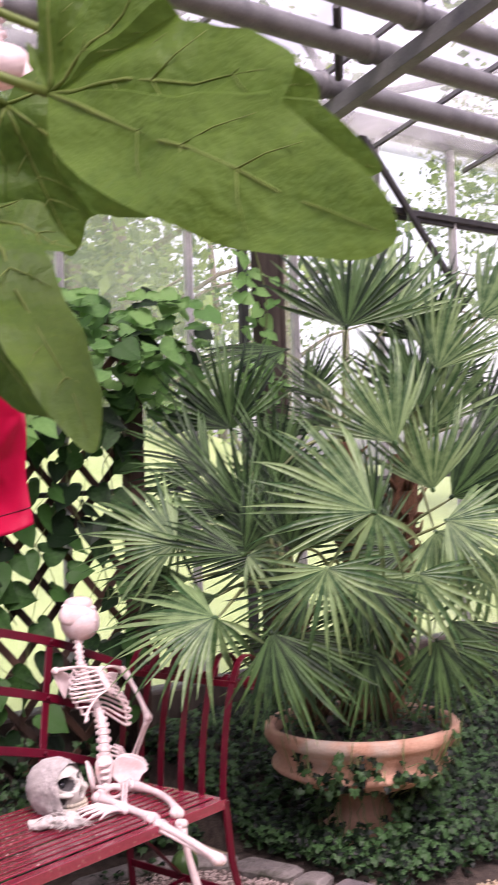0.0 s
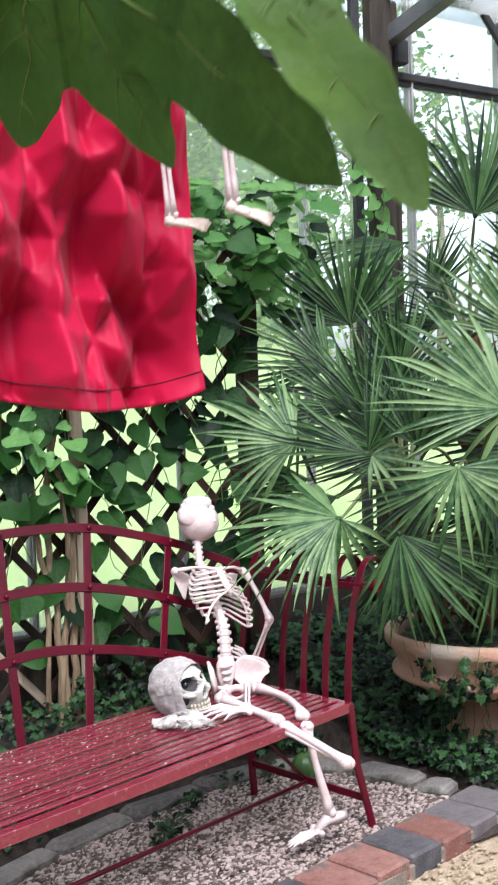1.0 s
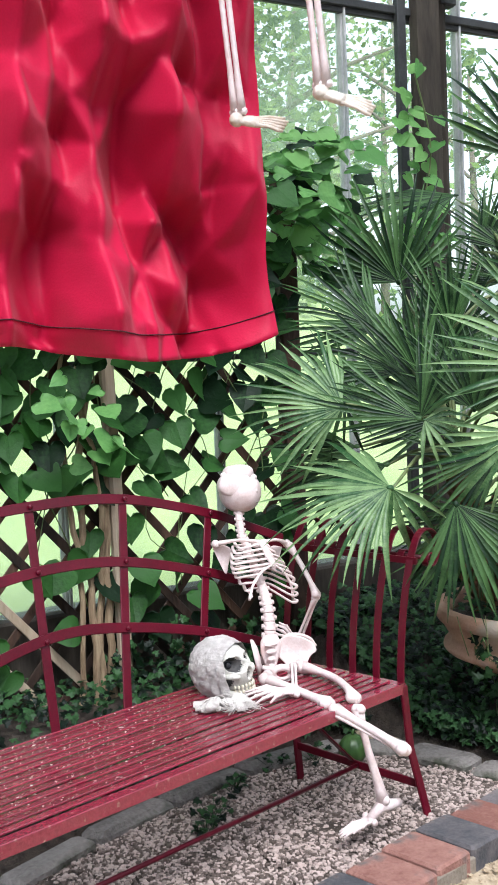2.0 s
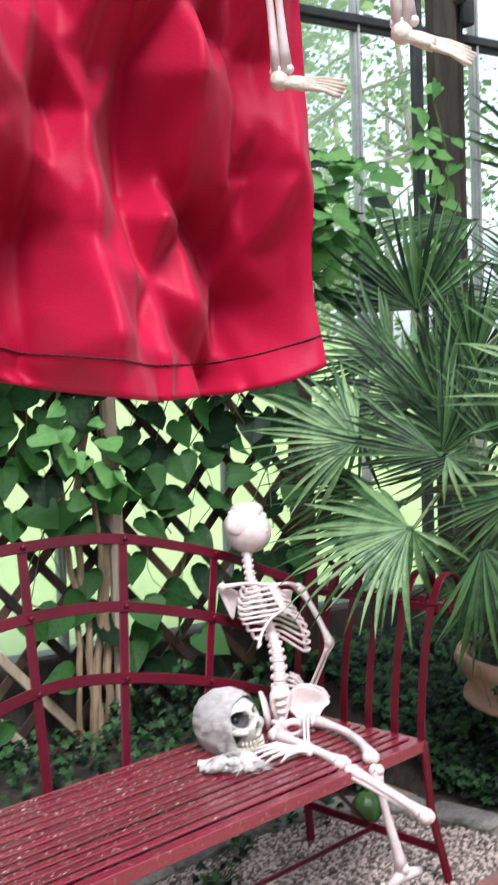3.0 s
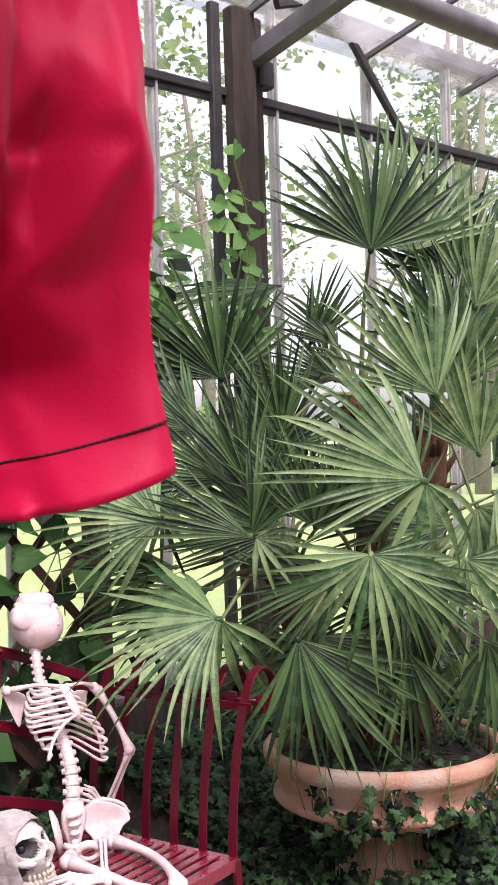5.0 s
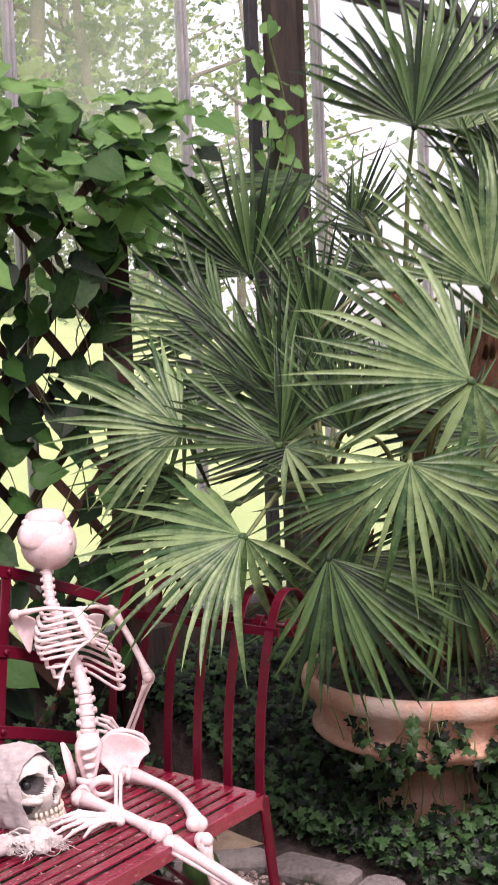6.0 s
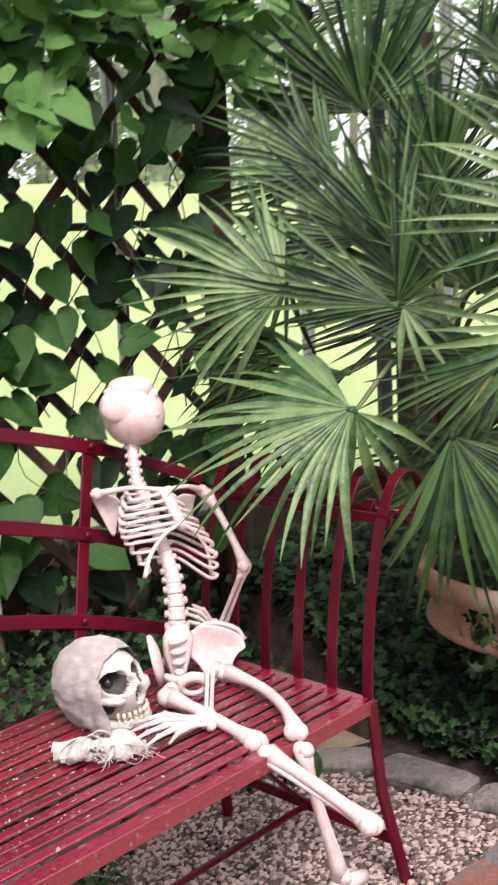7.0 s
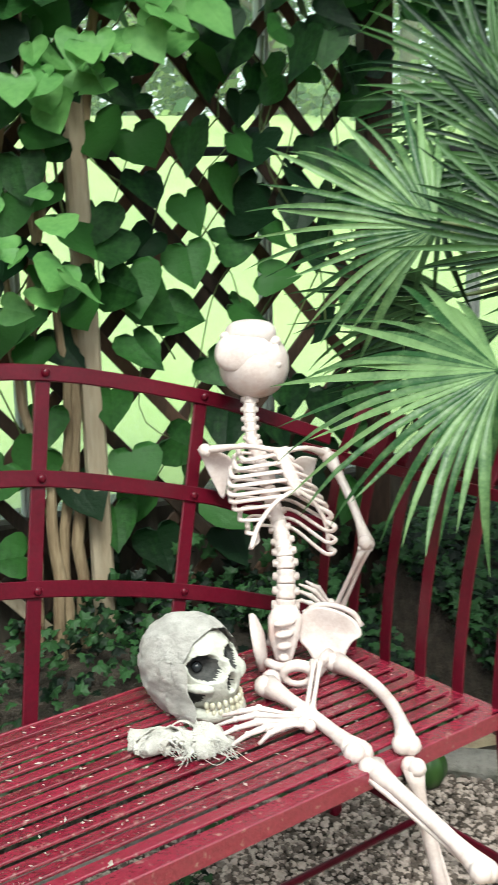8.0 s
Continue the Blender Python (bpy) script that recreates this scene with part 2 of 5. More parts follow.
SOIL = surface("gritty_soil", (0.018, 0.013, 0.009), (0.08, 0.06, 0.046), 30, 0.95, 0.9, 150, stain=(0.025, 0.017, 0.012), stained=0.6)
SAND = surface("sandy_path", (0.34, 0.26, 0.17), (0.52, 0.42, 0.29), 22, 0.95, 0.7, 140, stain=(0.28, 0.22, 0.15), stained=0.62)
LAWN = surface("lawn", (0.165, 0.235, 0.072), (0.28, 0.35, 0.14), 0.7, 0.9, 0.3, 25)
BRICK_RED = surface("red_brick", (0.19, 0.08, 0.06), (0.34, 0.18, 0.145), 16, 0.9, 0.6, 90, stain=(0.13, 0.1, 0.09), stained=0.56, vary=0.4)
BRICK_BLUE = surface("blue_brick", (0.055, 0.055, 0.06), (0.15, 0.13, 0.13), 16, 0.8, 0.5, 90, stain=(0.2, 0.12, 0.09), stained=0.66, vary=0.4)
STONE = surface("grey_stone", (0.085, 0.077, 0.07), (0.26, 0.235, 0.215), 9, 0.9, 0.9, 70, stain=(0.045, 0.05, 0.03), stained=0.52, vary=0.4)
MORTAR = surface("mortar", (0.16, 0.13, 0.1), (0.28, 0.24, 0.19), 20, 0.95, 0.5)
IRON = surface("dark_iron", (0.016, 0.017, 0.018), (0.05, 0.052, 0.053), 14, 0.6, 0.2, 90, stain=(0.12, 0.1, 0.08), stained=0.68)
PIPE = surface("grey_painted_steel", (0.1, 0.105, 0.11), (0.19, 0.2, 0.2), 10, 0.5, 0.1, 90, stain=(0.15, 0.11, 0.08), stained=0.68)
BAR_PAINT = surface("weathered_grey_paint", (0.3, 0.31, 0.31), (0.5, 0.5, 0.49), 14, 0.6, 0.2, 90, stain=(0.16, 0.15, 0.13), stained=0.64)
COLUMN = surface("mossy_dark_timber", (0.014, 0.011, 0.008), (0.07, 0.056, 0.042), 12, 0.85, 0.5, 60, stretch=(1, 1, 0.2))
TREE_LEAF = surface("tree_foliage", (0.045, 0.11, 0.035), (0.19, 0.28, 0.08), 0.8, 0.6, 0.0, 9, vary=0.7, leaf=0.45, island=True)
TREE_BARK = surface("tree_bark", (0.07, 0.055, 0.045), (0.16, 0.13, 0.1), 6, 0.9, 0.5, 30)
GLASS = pane_glass("old_pane", (0.88, 0.92, 0.89), 0.17)
# roof tint and film added to dim the interior against the sky
ROOF_GLASS = pane_glass("dimming_roof_pane", (0.54, 0.56, 0.54), 0.18)

# ---- setting ----
WALL_Y = 1.1
BASE_Z = 0.5
KERB = [(-4.5, -1.2), (-2.0, -0.28), (-1.17, 0.03), (-0.83, 0.16), (-0.46, 0.27), (-0.15, 0.32), (0.12, 0.31), (0.3, 0.2), (0.38, 0.05), (0.42, -0.13), (0.45, -0.3)]


def kerb_y(x):
    return float(np.interp(x, [k[0] for k in KERB[:8]], [k[1] for k in KERB[:8]]))


def mound(x, y):
    """Height of the planted soil behind the kerb."""
    if x < 0.3:
        inside = y - kerb_y(x) - 0.04
    else:
        inside = min(x - 0.5 - 0.12 * max(0.0, -0.3 - y), y + 0.62 + 0.02 * x)
    if inside <= 0:
        return None
    rise = 0.04 + 0.04 * min(1, inside / 0.25) + (0.24 if x > 0.3 else 0.13) * min(1, max(0, y - 0.2) / 0.5)
    return rise + 0.03 * noise.noise((x * 4, y * 4, 1))


def sheet(nx, ny, x0, x1, y0, y1, height):
    geo = Geo()
    verts = [(x0 + (x1 - x0) * i / nx, y0 + (y1 - y0) * j / ny, height(x0 + (x1 - x0) * i / nx, y0 + (y1 - y0) * j / ny)) for j in range(ny + 1) for i in range(nx + 1)]
    return geo.add(verts, [(j * (nx + 1) + i, j * (nx + 1) + i + 1, (j + 1) * (nx + 1) + i + 1, (j + 1) * (nx + 1) + i) for j in range(ny) for i in range(nx)])


def lawn(x, y):
    """Flat round the glasshouse, with a grassy bank rising to the north-west."""
    turn = min(1.0, max(0.0, (math.degrees(math.atan2(y + 2, x + 1.5)) - 44) / 9)) if y > 2 else 0.0
    turn = turn * turn * (3 - 2 * turn)
    return -0.12 + 0.1 * noise.noise((x * 0.05, y * 0.05, 0)) * min(1, abs(y - 1) / 20) + 0.21 * min(11.5, max(0.0, y - 2.5)) * turn


thing("ground", "bright mown lawn rising to a bank before the woods", "ground", kind="structure", geo=sheet(240, 240, -150, 150, -150, 150, lawn), materials=(LAWN,))
thing("path", "pale sandy gravel path along the brick edging", "path", kind="structure", geo=sheet(90, 40, -6, 9, -3.6, 1.05, lambda x, y: -0.01 + 0.008 * noise.noise((x * 5, y * 5, 3))), materials=(SAND,))
# dark floor out of view, added to lower the light bounced upwards
thing("dim_floor", "unseen dark floor added to cut light bounced off the sand", "ground", kind="structure", geo=sheet(60, 30, -6, 9, -8.3, -3.55, lambda x, y: -0.016 + 0.01 * noise.noise((x * 3, y * 3, 6))), materials=(SOIL,))
thing("gravel_bed", "gritty grey soil under the bench", "ground", kind="structure", geo=sheet(130, 40, -4.5, 0.5, -0.62, 0.36, lambda x, y: 0.012 + 0.012 * noise.noise((x * 7, y * 7, 5)) + (0.0 if y < kerb_y(x) + 0.05 else -0.05)), materials=(SOIL,))
thing("planting_bed", "dark soil mound under the ivy", "ground", kind="structure", geo=sheet(150, 60, -3.5, 5.5, -0.66, 1.04, lambda x, y: (mound(x, y) or 0) - 0.03), materials=(SOIL,))

# the glazed wall: sill, uprights, rail, panes
wall_glazed = thing("wall_glazed", "tall old glasshouse wall with slim grey glazing bars", "glass wall", kind="structure")
part("sill", Geo(False).block(-6, 9, WALL_Y - 0.06, WALL_Y + 0.1, -0.15, BASE_Z, 0.01), COLUMN, wall_glazed)
part("transom", Geo(False).block(-6, 9, WALL_Y - 0.03, WALL_Y - 0.008, 1.422, 1.446, 0.004), IRON, wall_glazed)
BARS = [0.253 + 0.718 * i for i in range(-8, 2)] + [1.66 + 0.645 * i for i in range(11)]
for x in BARS:
    bar = Geo(False).block(-0.014, 0.014, -0.022, 0.02, BASE_Z, 3.36, 0.004)
    bar.block(-0.006, 0.006, -0.036, -0.02, BASE_Z, 3.36, 0.002)
    part("glazing_bar", bar, BAR_PAINT, wall_glazed, m=Matrix.Translation((x, WALL_Y, 0)))
rail = Geo(False).block(-6, 9, WALL_Y - 0.045, WALL_Y + 0.012, 2.92, 2.96, 0.006)
rail.block(-6, 9, WALL_Y - 0.03, WALL_Y - 0.004, 2.895, 2.922, 0.004)
part("rail", rail, IRON, wall_glazed)
part("eaves_beam", Geo(False).block(-6, 9, WALL_Y - 0.07, WALL_Y + 0.05, 3.36, 3.44, 0.01), IRON, wall_glazed)
for a, b in zip(BARS, BARS[1:]):
    for z0, z1 in ((BASE_Z, 2.94), (2.945, 3.36)):
        pane = part("pane", Geo(False).block(a + 0.006, b - 0.006, WALL_Y + 0.002, WALL_Y + 0.006, z0, z1, 0.001), GLASS, wall_glazed)
        pane.visible_shadow = False

# dark post and timber column with a wavy edge
post = thing("post", "slim black iron post against the glazed wall", "post", kind="structure")
part("shaft", Geo(False).block(1.255, 1.305, WALL_Y - 0.06, WALL_Y - 0.025, 0, 3.3, 0.005), IRON, post)
column = thing("column", "dark weathered column carrying the roof rafter", "column", kind="structure")
geo = Geo(False)
geo.block(1.345, 1.48, WALL_Y - 0.1, WALL_Y - 0.02, 0, 3.3, 0.014)
geo.block(1.488, 1.535, WALL_Y - 0.085, WALL_Y - 0.03, 0, 3.28, 0.02)
part("shaft", geo, COLUMN, column)
part("bracket", Geo(False).block(1.5, 1.585, WALL_Y - 0.1, WALL_Y - 0.03, 2.98, 3.1, 0.01), IRON, column)

# roof: rafters, purlin pipes, struts, panes
ROOF = lambda y: 3.11 + (1.0 - y) * 0.245
roof = thing("roof", "glasshouse roof of steel rafters, pipes and panes", "roof", kind="structure")
for x in (-5.2, -1.85, 1.45, 4.75, 8.05):
    r = Geo(False)
    for y0, y1, s in ((WALL_Y, -3.6, 1), (-3.6, -8.3, -1)):
        z0, z1 = ROOF(y0 if s > 0 else -3.6), ROOF(-3.6) if s > 0 else ROOF(1.1)
        for dx, w, dz in ((0, 0.02, 0.07), (0.03, 0.07, 0.005), (0.03, 0.07, -0.035)):
            r.bar([(x + dx, y0, z0 + (dz if dx else 0)), (x + dx, y1, z1 + (dz if dx else 0))], (0, 0, 1) if not dx else (1, 0, 0), 0.08 if not dx else w, 0.012)
    part("rafter", r, PIPE, roof)
for i, y in enumerate((0.56, 0.25, -0.03, -0.35, -1.3, -2.4, -3.5)):
    p = Geo().tube([(-6, y, ROOF(y) + 0.1), (9, y, ROOF(y) + 0.1)], 0.055 if i < 4 else 0.03, 12)
    for x in (1.38, 4.68):
        p.tube([(x - 0.02, y, ROOF(y) + 0.1), (x + 0.02, y, ROOF(y) + 0.1)], 0.066, 12)
    part("pipe", p, PIPE, roof)
for i, y in enumerate((-4.8, -6.2, -7.6)):
    part("pipe", Geo().tube([(-6, y, ROOF(-7.2 - y) + 0.1), (9, y, ROOF(-7.2 - y) + 0.1)], 0.03, 10), PIPE, roof)
for pts in ([(1.62, 1.03, 3.86), (2.2, 1.03, 3.25), (2.95, 1.03, 2.47)], [(1.5, 0.9, 3.3), (2.6, 0.98, 3.66), (3.6, 0.98, 3.98)], [(0.3, 0.7, 3.3), (0.95, 0.55, 3.75)], [(1.35, 0.4, 3.3), (1.1, 0.15, 3.5)]):
    part("strut", Geo(False).bar(pts, (0, 1, 0), 0.03, 0.045), IRON, roof)
for x in (-5.2, -3.5, -1.85, -0.2, 1.45, 3.1, 4.75, 6.4):
    for y0, z0, y1, z1 in ((1.12, ROOF(1.12), -3.6, ROOF(-3.6)), (-3.6, ROOF(-3.6), -8.3, ROOF(1.1))):
        g = Geo(False).add([(x + 0.01, y0, z0 + 0.2), (x + 1.64, y0, z0 + 0.2), (x + 1.64, y1, z1 + 0.2), (x + 0.01, y1, z1 + 0.2)], [(0, 1, 2, 3)])
        part("roof_pane", g, ROOF_GLASS, roof)
        for k in (0.0, 0.82):
            part("glazing_bar", Geo(False).bar([(x + k, y0, z0 + 0.18), (x + k, y1, z1 + 0.18)], (0, 0, 1), 0.03, 0.02), PIPE, roof)

# unseen walls added behind and beside the walker to block side light
for name, x0, x1, y0, y1 in (("shade_wall_back", -6, 9, -8.4, -8.3), ("shade_wall_west", -6.1, -6, -8.3, 1.1), ("shade_wall_east", 9, 9.1, -8.3, 1.1)):
    w = thing(name, "unseen wall added to hold back side light", "wall", kind="structure")
    part("masonry", Geo(False).block(x0, x1, y0, y1, -0.1, 3.25, 0.01), STONE, w)

# woods beyond the lawn
rng = random.Random(4)
woods = Geo(False)
trunks = Geo()
for i in range(72):
    a = radians(rng.uniform(51, 122) if i < 40 else rng.uniform(10, 50) if i < 58 else rng.uniform(122, 370))
    d = rng.uniform(15, 30) if i < 40 else rng.uniform(22, 42)
    cx, cy, h = d * math.cos(a), 2 + d * math.sin(a), rng.uniform(9, 17)
    trunks.tube([(cx, cy, -0.4), (cx + rng.uniform(-0.4, 0.4), cy, h * 0.5), (cx + rng.uniform(-0.8, 0.8), cy, h * 0.9)], [0.22, 0.15, 0.05], 7)
    for k in range(5):
        z = h * rng.uniform(0.25, 0.75)
        b = rng.uniform(0, 6.3)
        trunks.tube([(cx, cy, z), (cx + 1.6 * math.cos(b), cy + 1.6 * math.sin(b), z + 1.0), (cx + 3 * math.cos(b), cy + 3 * math.sin(b), z + 1.4)], [0.07, 0.045, 0.02], 5)
    clumps = [(Vector((cx + rng.gauss(0, 1.7), cy + rng.gauss(0, 1.7), h * (rng.uniform(0.14, 1.0) if i < 40 else rng.uniform(0.46, 1.0)))), rng.uniform(0.5, 1.7)) for k in range(30 if i < 40 else 18)]
    for c, r in clumps:
        for k in range(105 if i < 40 else 55):
            p = c + Vector((rng.gauss(0, 0.5), rng.gauss(0, 0.5), rng.gauss(0, 0.26))) * r
            s = rng.uniform(0.05, 0.12) * (1 if rng.random() < 0.8 else 1.9)
            u = Vector((rng.gauss(0, 1), rng.gauss(0, 1), rng.gauss(0, 0.5))).normalized() * s
            w = u.cross(Vector((rng.gauss(0, 1), rng.gauss(0, 1), rng.gauss(0, 1)))).normalized() * s * 0.6
            woods.add([p - u, p + w, p + u * 1.1, p - w], [(0, 1, 2, 3)])
forest = thing("far_woods", "sunlit leafy woods beyond the lawn", "trees", kind="stuff")
part("foliage", woods, TREE_LEAF, forest)
part("trunks", trunks, TREE_BARK, forest)

# ---- the red bench ----
def back_v(z):
    return 0.52 + 0.29 * (z - 0.43)


def red_bench():
    bench = thing("bench", "dark red painted wrought iron garden bench with arched lattice back", "bench", m=Matrix.Translation((0, -0.3, 0)) @ Matrix.Rotation(radians(12), 4, "Z"))
    L = -1.66
    mid = L / 2
    # seat
    frame_bars = Geo(False)
    frame_bars.bar([(L, 0.004, 0.413), (0, 0.004, 0.413)], (0, 0, 1), 0.034, 0.007)
    frame_bars.bar([(L, 0.018, 0.427), (0, 0.018, 0.427)], (0, 1, 0), 0.034, 0.005)
    frame_bars.bar([(L, 0.51, 0.415), (0, 0.51, 0.415)], (0, 0, 1), 0.03, 0.006)
    for u in (-0.014, L + 0.014):
        frame_bars.bar([(u, 0, 0.427), (u, 0.51, 0.427)], (1, 0, 0), 0.034, 0.006)
        frame_bars.bar([(u * 1.0, 0, 0.41), (u, 0.51, 0.41)], (0, 0, 1), 0.03, 0.006)
    for u in (L * 0.33, L * 0.67):
        frame_bars.bar([(u, 0.01, 0.415), (u, 0.5, 0.415)], (1, 0, 0), 0.03, 0.006)
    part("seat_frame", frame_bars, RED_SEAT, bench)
    rnd = random.Random(2)
    for i in range(13):
        v = 0.052 + i * 0.0355
        sag = rnd.uniform(-0.002, 0.002)
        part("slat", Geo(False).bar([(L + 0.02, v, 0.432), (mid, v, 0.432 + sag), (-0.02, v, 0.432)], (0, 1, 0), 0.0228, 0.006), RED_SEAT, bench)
    # back rails, each an arch
    rails = {
        "top_rail": [(0.155, 0.80), (0.0, 0.865), (-0.157, 0.928), (-0.5, 1.017), (mid, 1.038)],
        "middle_rail": [(0.1, 0.62), (-0.11, 0.702), (-0.232, 0.748), (-0.547, 0.832), (mid, 0.856)],
        "lower_rail": [(0.05, 0.44), (-0.082, 0.498), (-0.305, 0.574), (-0.585, 0.642), (mid, 0.672)],
    }
    lines = {}
    for name, half in rails.items():
        full = half + [(2 * mid - u, z) for u, z in reversed(half[:-1])]
        lines[name] = full
        pts = curve([(u, back_v(z), z) for u, z in full], 40)
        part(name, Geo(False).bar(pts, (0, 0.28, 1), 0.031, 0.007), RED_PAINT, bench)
    # uprights and their rivets
    for base, top in ((-0.36, -0.157), (-0.665, -0.5), (-0.925, -0.85), (-1.16, -1.2), (-1.4, -1.55)):
        z_top = float(np.interp(-top, [-p[0] for p in lines["top_rail"]], [p[1] for p in lines["top_rail"]]))
        a, b = Vector((base, back_v(0.41), 0.41)), Vector((top, back_v(z_top), z_top + 0.008))
        up = part("upright", Geo(False).bar([a + Vector((0, 0.007, 0)), (a + b) / 2 + Vector((0, 0.009, 0)), b + Vector((0, 0.007, 0))], (1, 0, 0), 0.03, 0.006), RED_PAINT, bench)
        for name, line in lines.items():
            best = None
            for k in range(101):
                p = a + (b - a) * k / 100
                z = float(np.interp(-p.x, [-q[0] for q in line], [q[1] for q in line]))
                if best is None or abs(z - p.z) < best[0]:
                    best = (abs(z - p.z), p)
            part("rivet", Geo().ball(best[1] + Vector((0, -0.006, 0)), (0.0085, 0.006, 0.0085)), RED_PAINT, up)
    # rolled arms of upright straps
    for side, name in ((1, "arm"), (-1, "arm")):
        off = 0 if side > 0 else L
        arm = part(name, Geo().tube([(off + side * 0.158, 0.0, 0.79), (off + side * 0.158, 0.52, 0.79)], 0.008, 8), RED_PAINT, bench)
        prof = [(-0.004, 0.40), (0.0, 0.5), (0.018, 0.64), (0.045, 0.77), (0.075, 0.85), (0.108, 0.885), (0.15, 0.885), (0.187, 0.855), (0.197, 0.81), (0.178, 0.773), (0.146, 0.768), (0.13, 0.79), (0.145, 0.81), (0.16, 0.803)]
        for i in range(6):
            v = 0.012 + i * 0.0945
            pts = curve([(off + side * u, v - 0.03 * max(0, z - 0.7) * 2, z) for u, z in prof], 36)
            part("strap", Geo(False).bar(pts, (0, 1, 0), 0.026, 0.005), RED_PAINT, arm)
        part("strap_rail", Geo(False).bar([(off + side * 0.055, -0.02, 0.8), (off + side * 0.055, 0.6, 0.8)], (0, 0, 1), 0.022, 0.005), RED_PAINT, arm)
    # legs and stretchers
    for off, s in ((0, 1), (L, -1)):
        part("leg", Geo(False).bar([(off, 0.006, 0.42), (off + s * 0.012, -0.005, 0.22), (off + s * 0.036, -0.05, 0.0)], (1, 0, 0), 0.03, 0.012), RED_PAINT, bench)
        part("leg", Geo(False).bar([(off, 0.5, 0.42), (off + s * 0.01, 0.47, 0.2), (off + s * 0.012, 0.455, 0.0)], (1, 0, 0), 0.03, 0.012), RED_PAINT, bench)
        part("stretcher", Geo(False).bar([(off + s * 0.025, -0.02, 0.11), (off + s * 0.01, 0.46, 0.13)], (0, 0, 1), 0.026, 0.008), RED_PAINT, bench)
        part("brace", Geo(False).bar([(off + s * 0.02, 0.23, 0.125), (off - s * 0.25, 0.27, 0.405)], (0, 1, 0), 0.022, 0.006), RED_PAINT, bench)
    part("tie_rod", Geo().tube([(0.015, 0.21, 0.118), (L - 0.015, 0.21, 0.118)], 0.0075, 8), RED_PAINT, bench)
    return bench


red_bench()

# ---- props on the bench ----
def bone(g, a, b, r, head=1.9, bow=(0, 0, 0), n=8):
    """A long bone: thin shaft with swollen ends."""
    a, b, k = Vector(a), Vector(b), Vector(bow)
    pts, rad = [], []
    for i in range(9):
        t = i / 8
        pts.append(a + (b - a) * t + k * 4 * t * (1 - t))
        rad.append(r * (1 + (head - 1) * max(0, abs(t - 0.5) * 2 - 0.62) / 0.38))
    g.tube(pts, rad, n)
    d = (b - a).normalized()
    s = d.cross(Vector((0.3, 0.2, 1))).normalized()
    for p in (a, b):
        g.ball(p + s * r * 0.7, r * head * 0.85, n=8, rings=6)
        g.ball(p - s * r * 0.7, r * head * 0.85, n=8, rings=6)
    return g


def fingers(g, wrist, ways, spread, length, r, lift=0.01, fan=0.42):
    """Bones of a hand or foot, fanned from the wrist."""
    w, d, s = Vector(wrist), Vector(ways).normalized(), Vector(spread).normalized()
    for i in range(4):
        g.ball(w + d * 0.008 * (i % 2) + s * (i - 1.5) * r * 2.6, r * 2.2, n=7, rings=5)
    for i in range(5):
        f = (i - 2) / 2
        tip = w + (d + s * f * fan).normalized() * length * (1 - 0.14 * abs(f - 0.1) - (0.18 if i == 0 else 0))
        mid = w + (tip - w) * 0.55 + Vector((0, 0, lift)) + s * f * 0.006
        knee = w + (tip - w) * 0.78 + Vector((0, 0, lift * 0.7))
        g.tube([w + s * f * r * 3, (w + mid) / 2 + s * f * 0.004, mid, knee, tip], [r * 1.2, r * 0.8, r * 1.25, r * 0.9, r * 0.55], 6)
        g.ball(mid, r * 1.45, n=6, rings=5)
        g.ball(knee, r * 1.15, n=6, rings=5)
    return g


def rib_cage(g, high, low, right, front, deep, widths, breast, corners, r):
    """high, low: the spine's ends; breast: top and tip of the breastbone; corners: where the costal margin ends on either side."""
    high, low, right, front = Vector(high), Vector(low), Vector(right).normalized(), Vector(front).normalized()
    up = (high - low).normalized()
    top, tip = Vector(breast[0]), Vector(breast[1])
    for s, corner in zip((-1, 1), corners):
        corner, trim = Vector(corner), 1.0 if s < 0 else 0.84
        margin = curve([tip, tip + right * s * 0.02 + (corner - tip) * 0.22, tip + right * s * 0.02 + (corner - tip) * 0.6, corner], 20)
        g.tube(margin, r * 1.05, 7, 0.8)
        for i, wide in enumerate(w * trim for w in widths):
            back = high + (low - high) * i / (len(widths) - 1)
            end = top + (tip - top) * (i + 0.3) / 4.4 + right * s * 0.006 if i < 5 else margin[min(20, 4 + (i - 5) * 4)]
            fall = (end - back).dot(up)
            side = back + right * s * wide + front * deep * 0.4 + up * (fall * 0.55 - 0.006)
            pts = [back, back + right * s * wide * 0.6 - front * 0.014 + up * fall * 0.12, side, end * 0.5 + side * 0.5 + right * s * wide * 0.16 + front * deep * 0.16, end]
            g.tube(curve(pts, 18), r, 7, 0.65, up)
    g.tube([top + up * 0.006, top * 0.75 + tip * 0.25, top * 0.4 + tip * 0.6, tip, tip - up * 0.014], [r * 3.2, r * 2.4, r * 2.8, r * 2.2, r * 0.8], 9, 0.5, front)
    return top


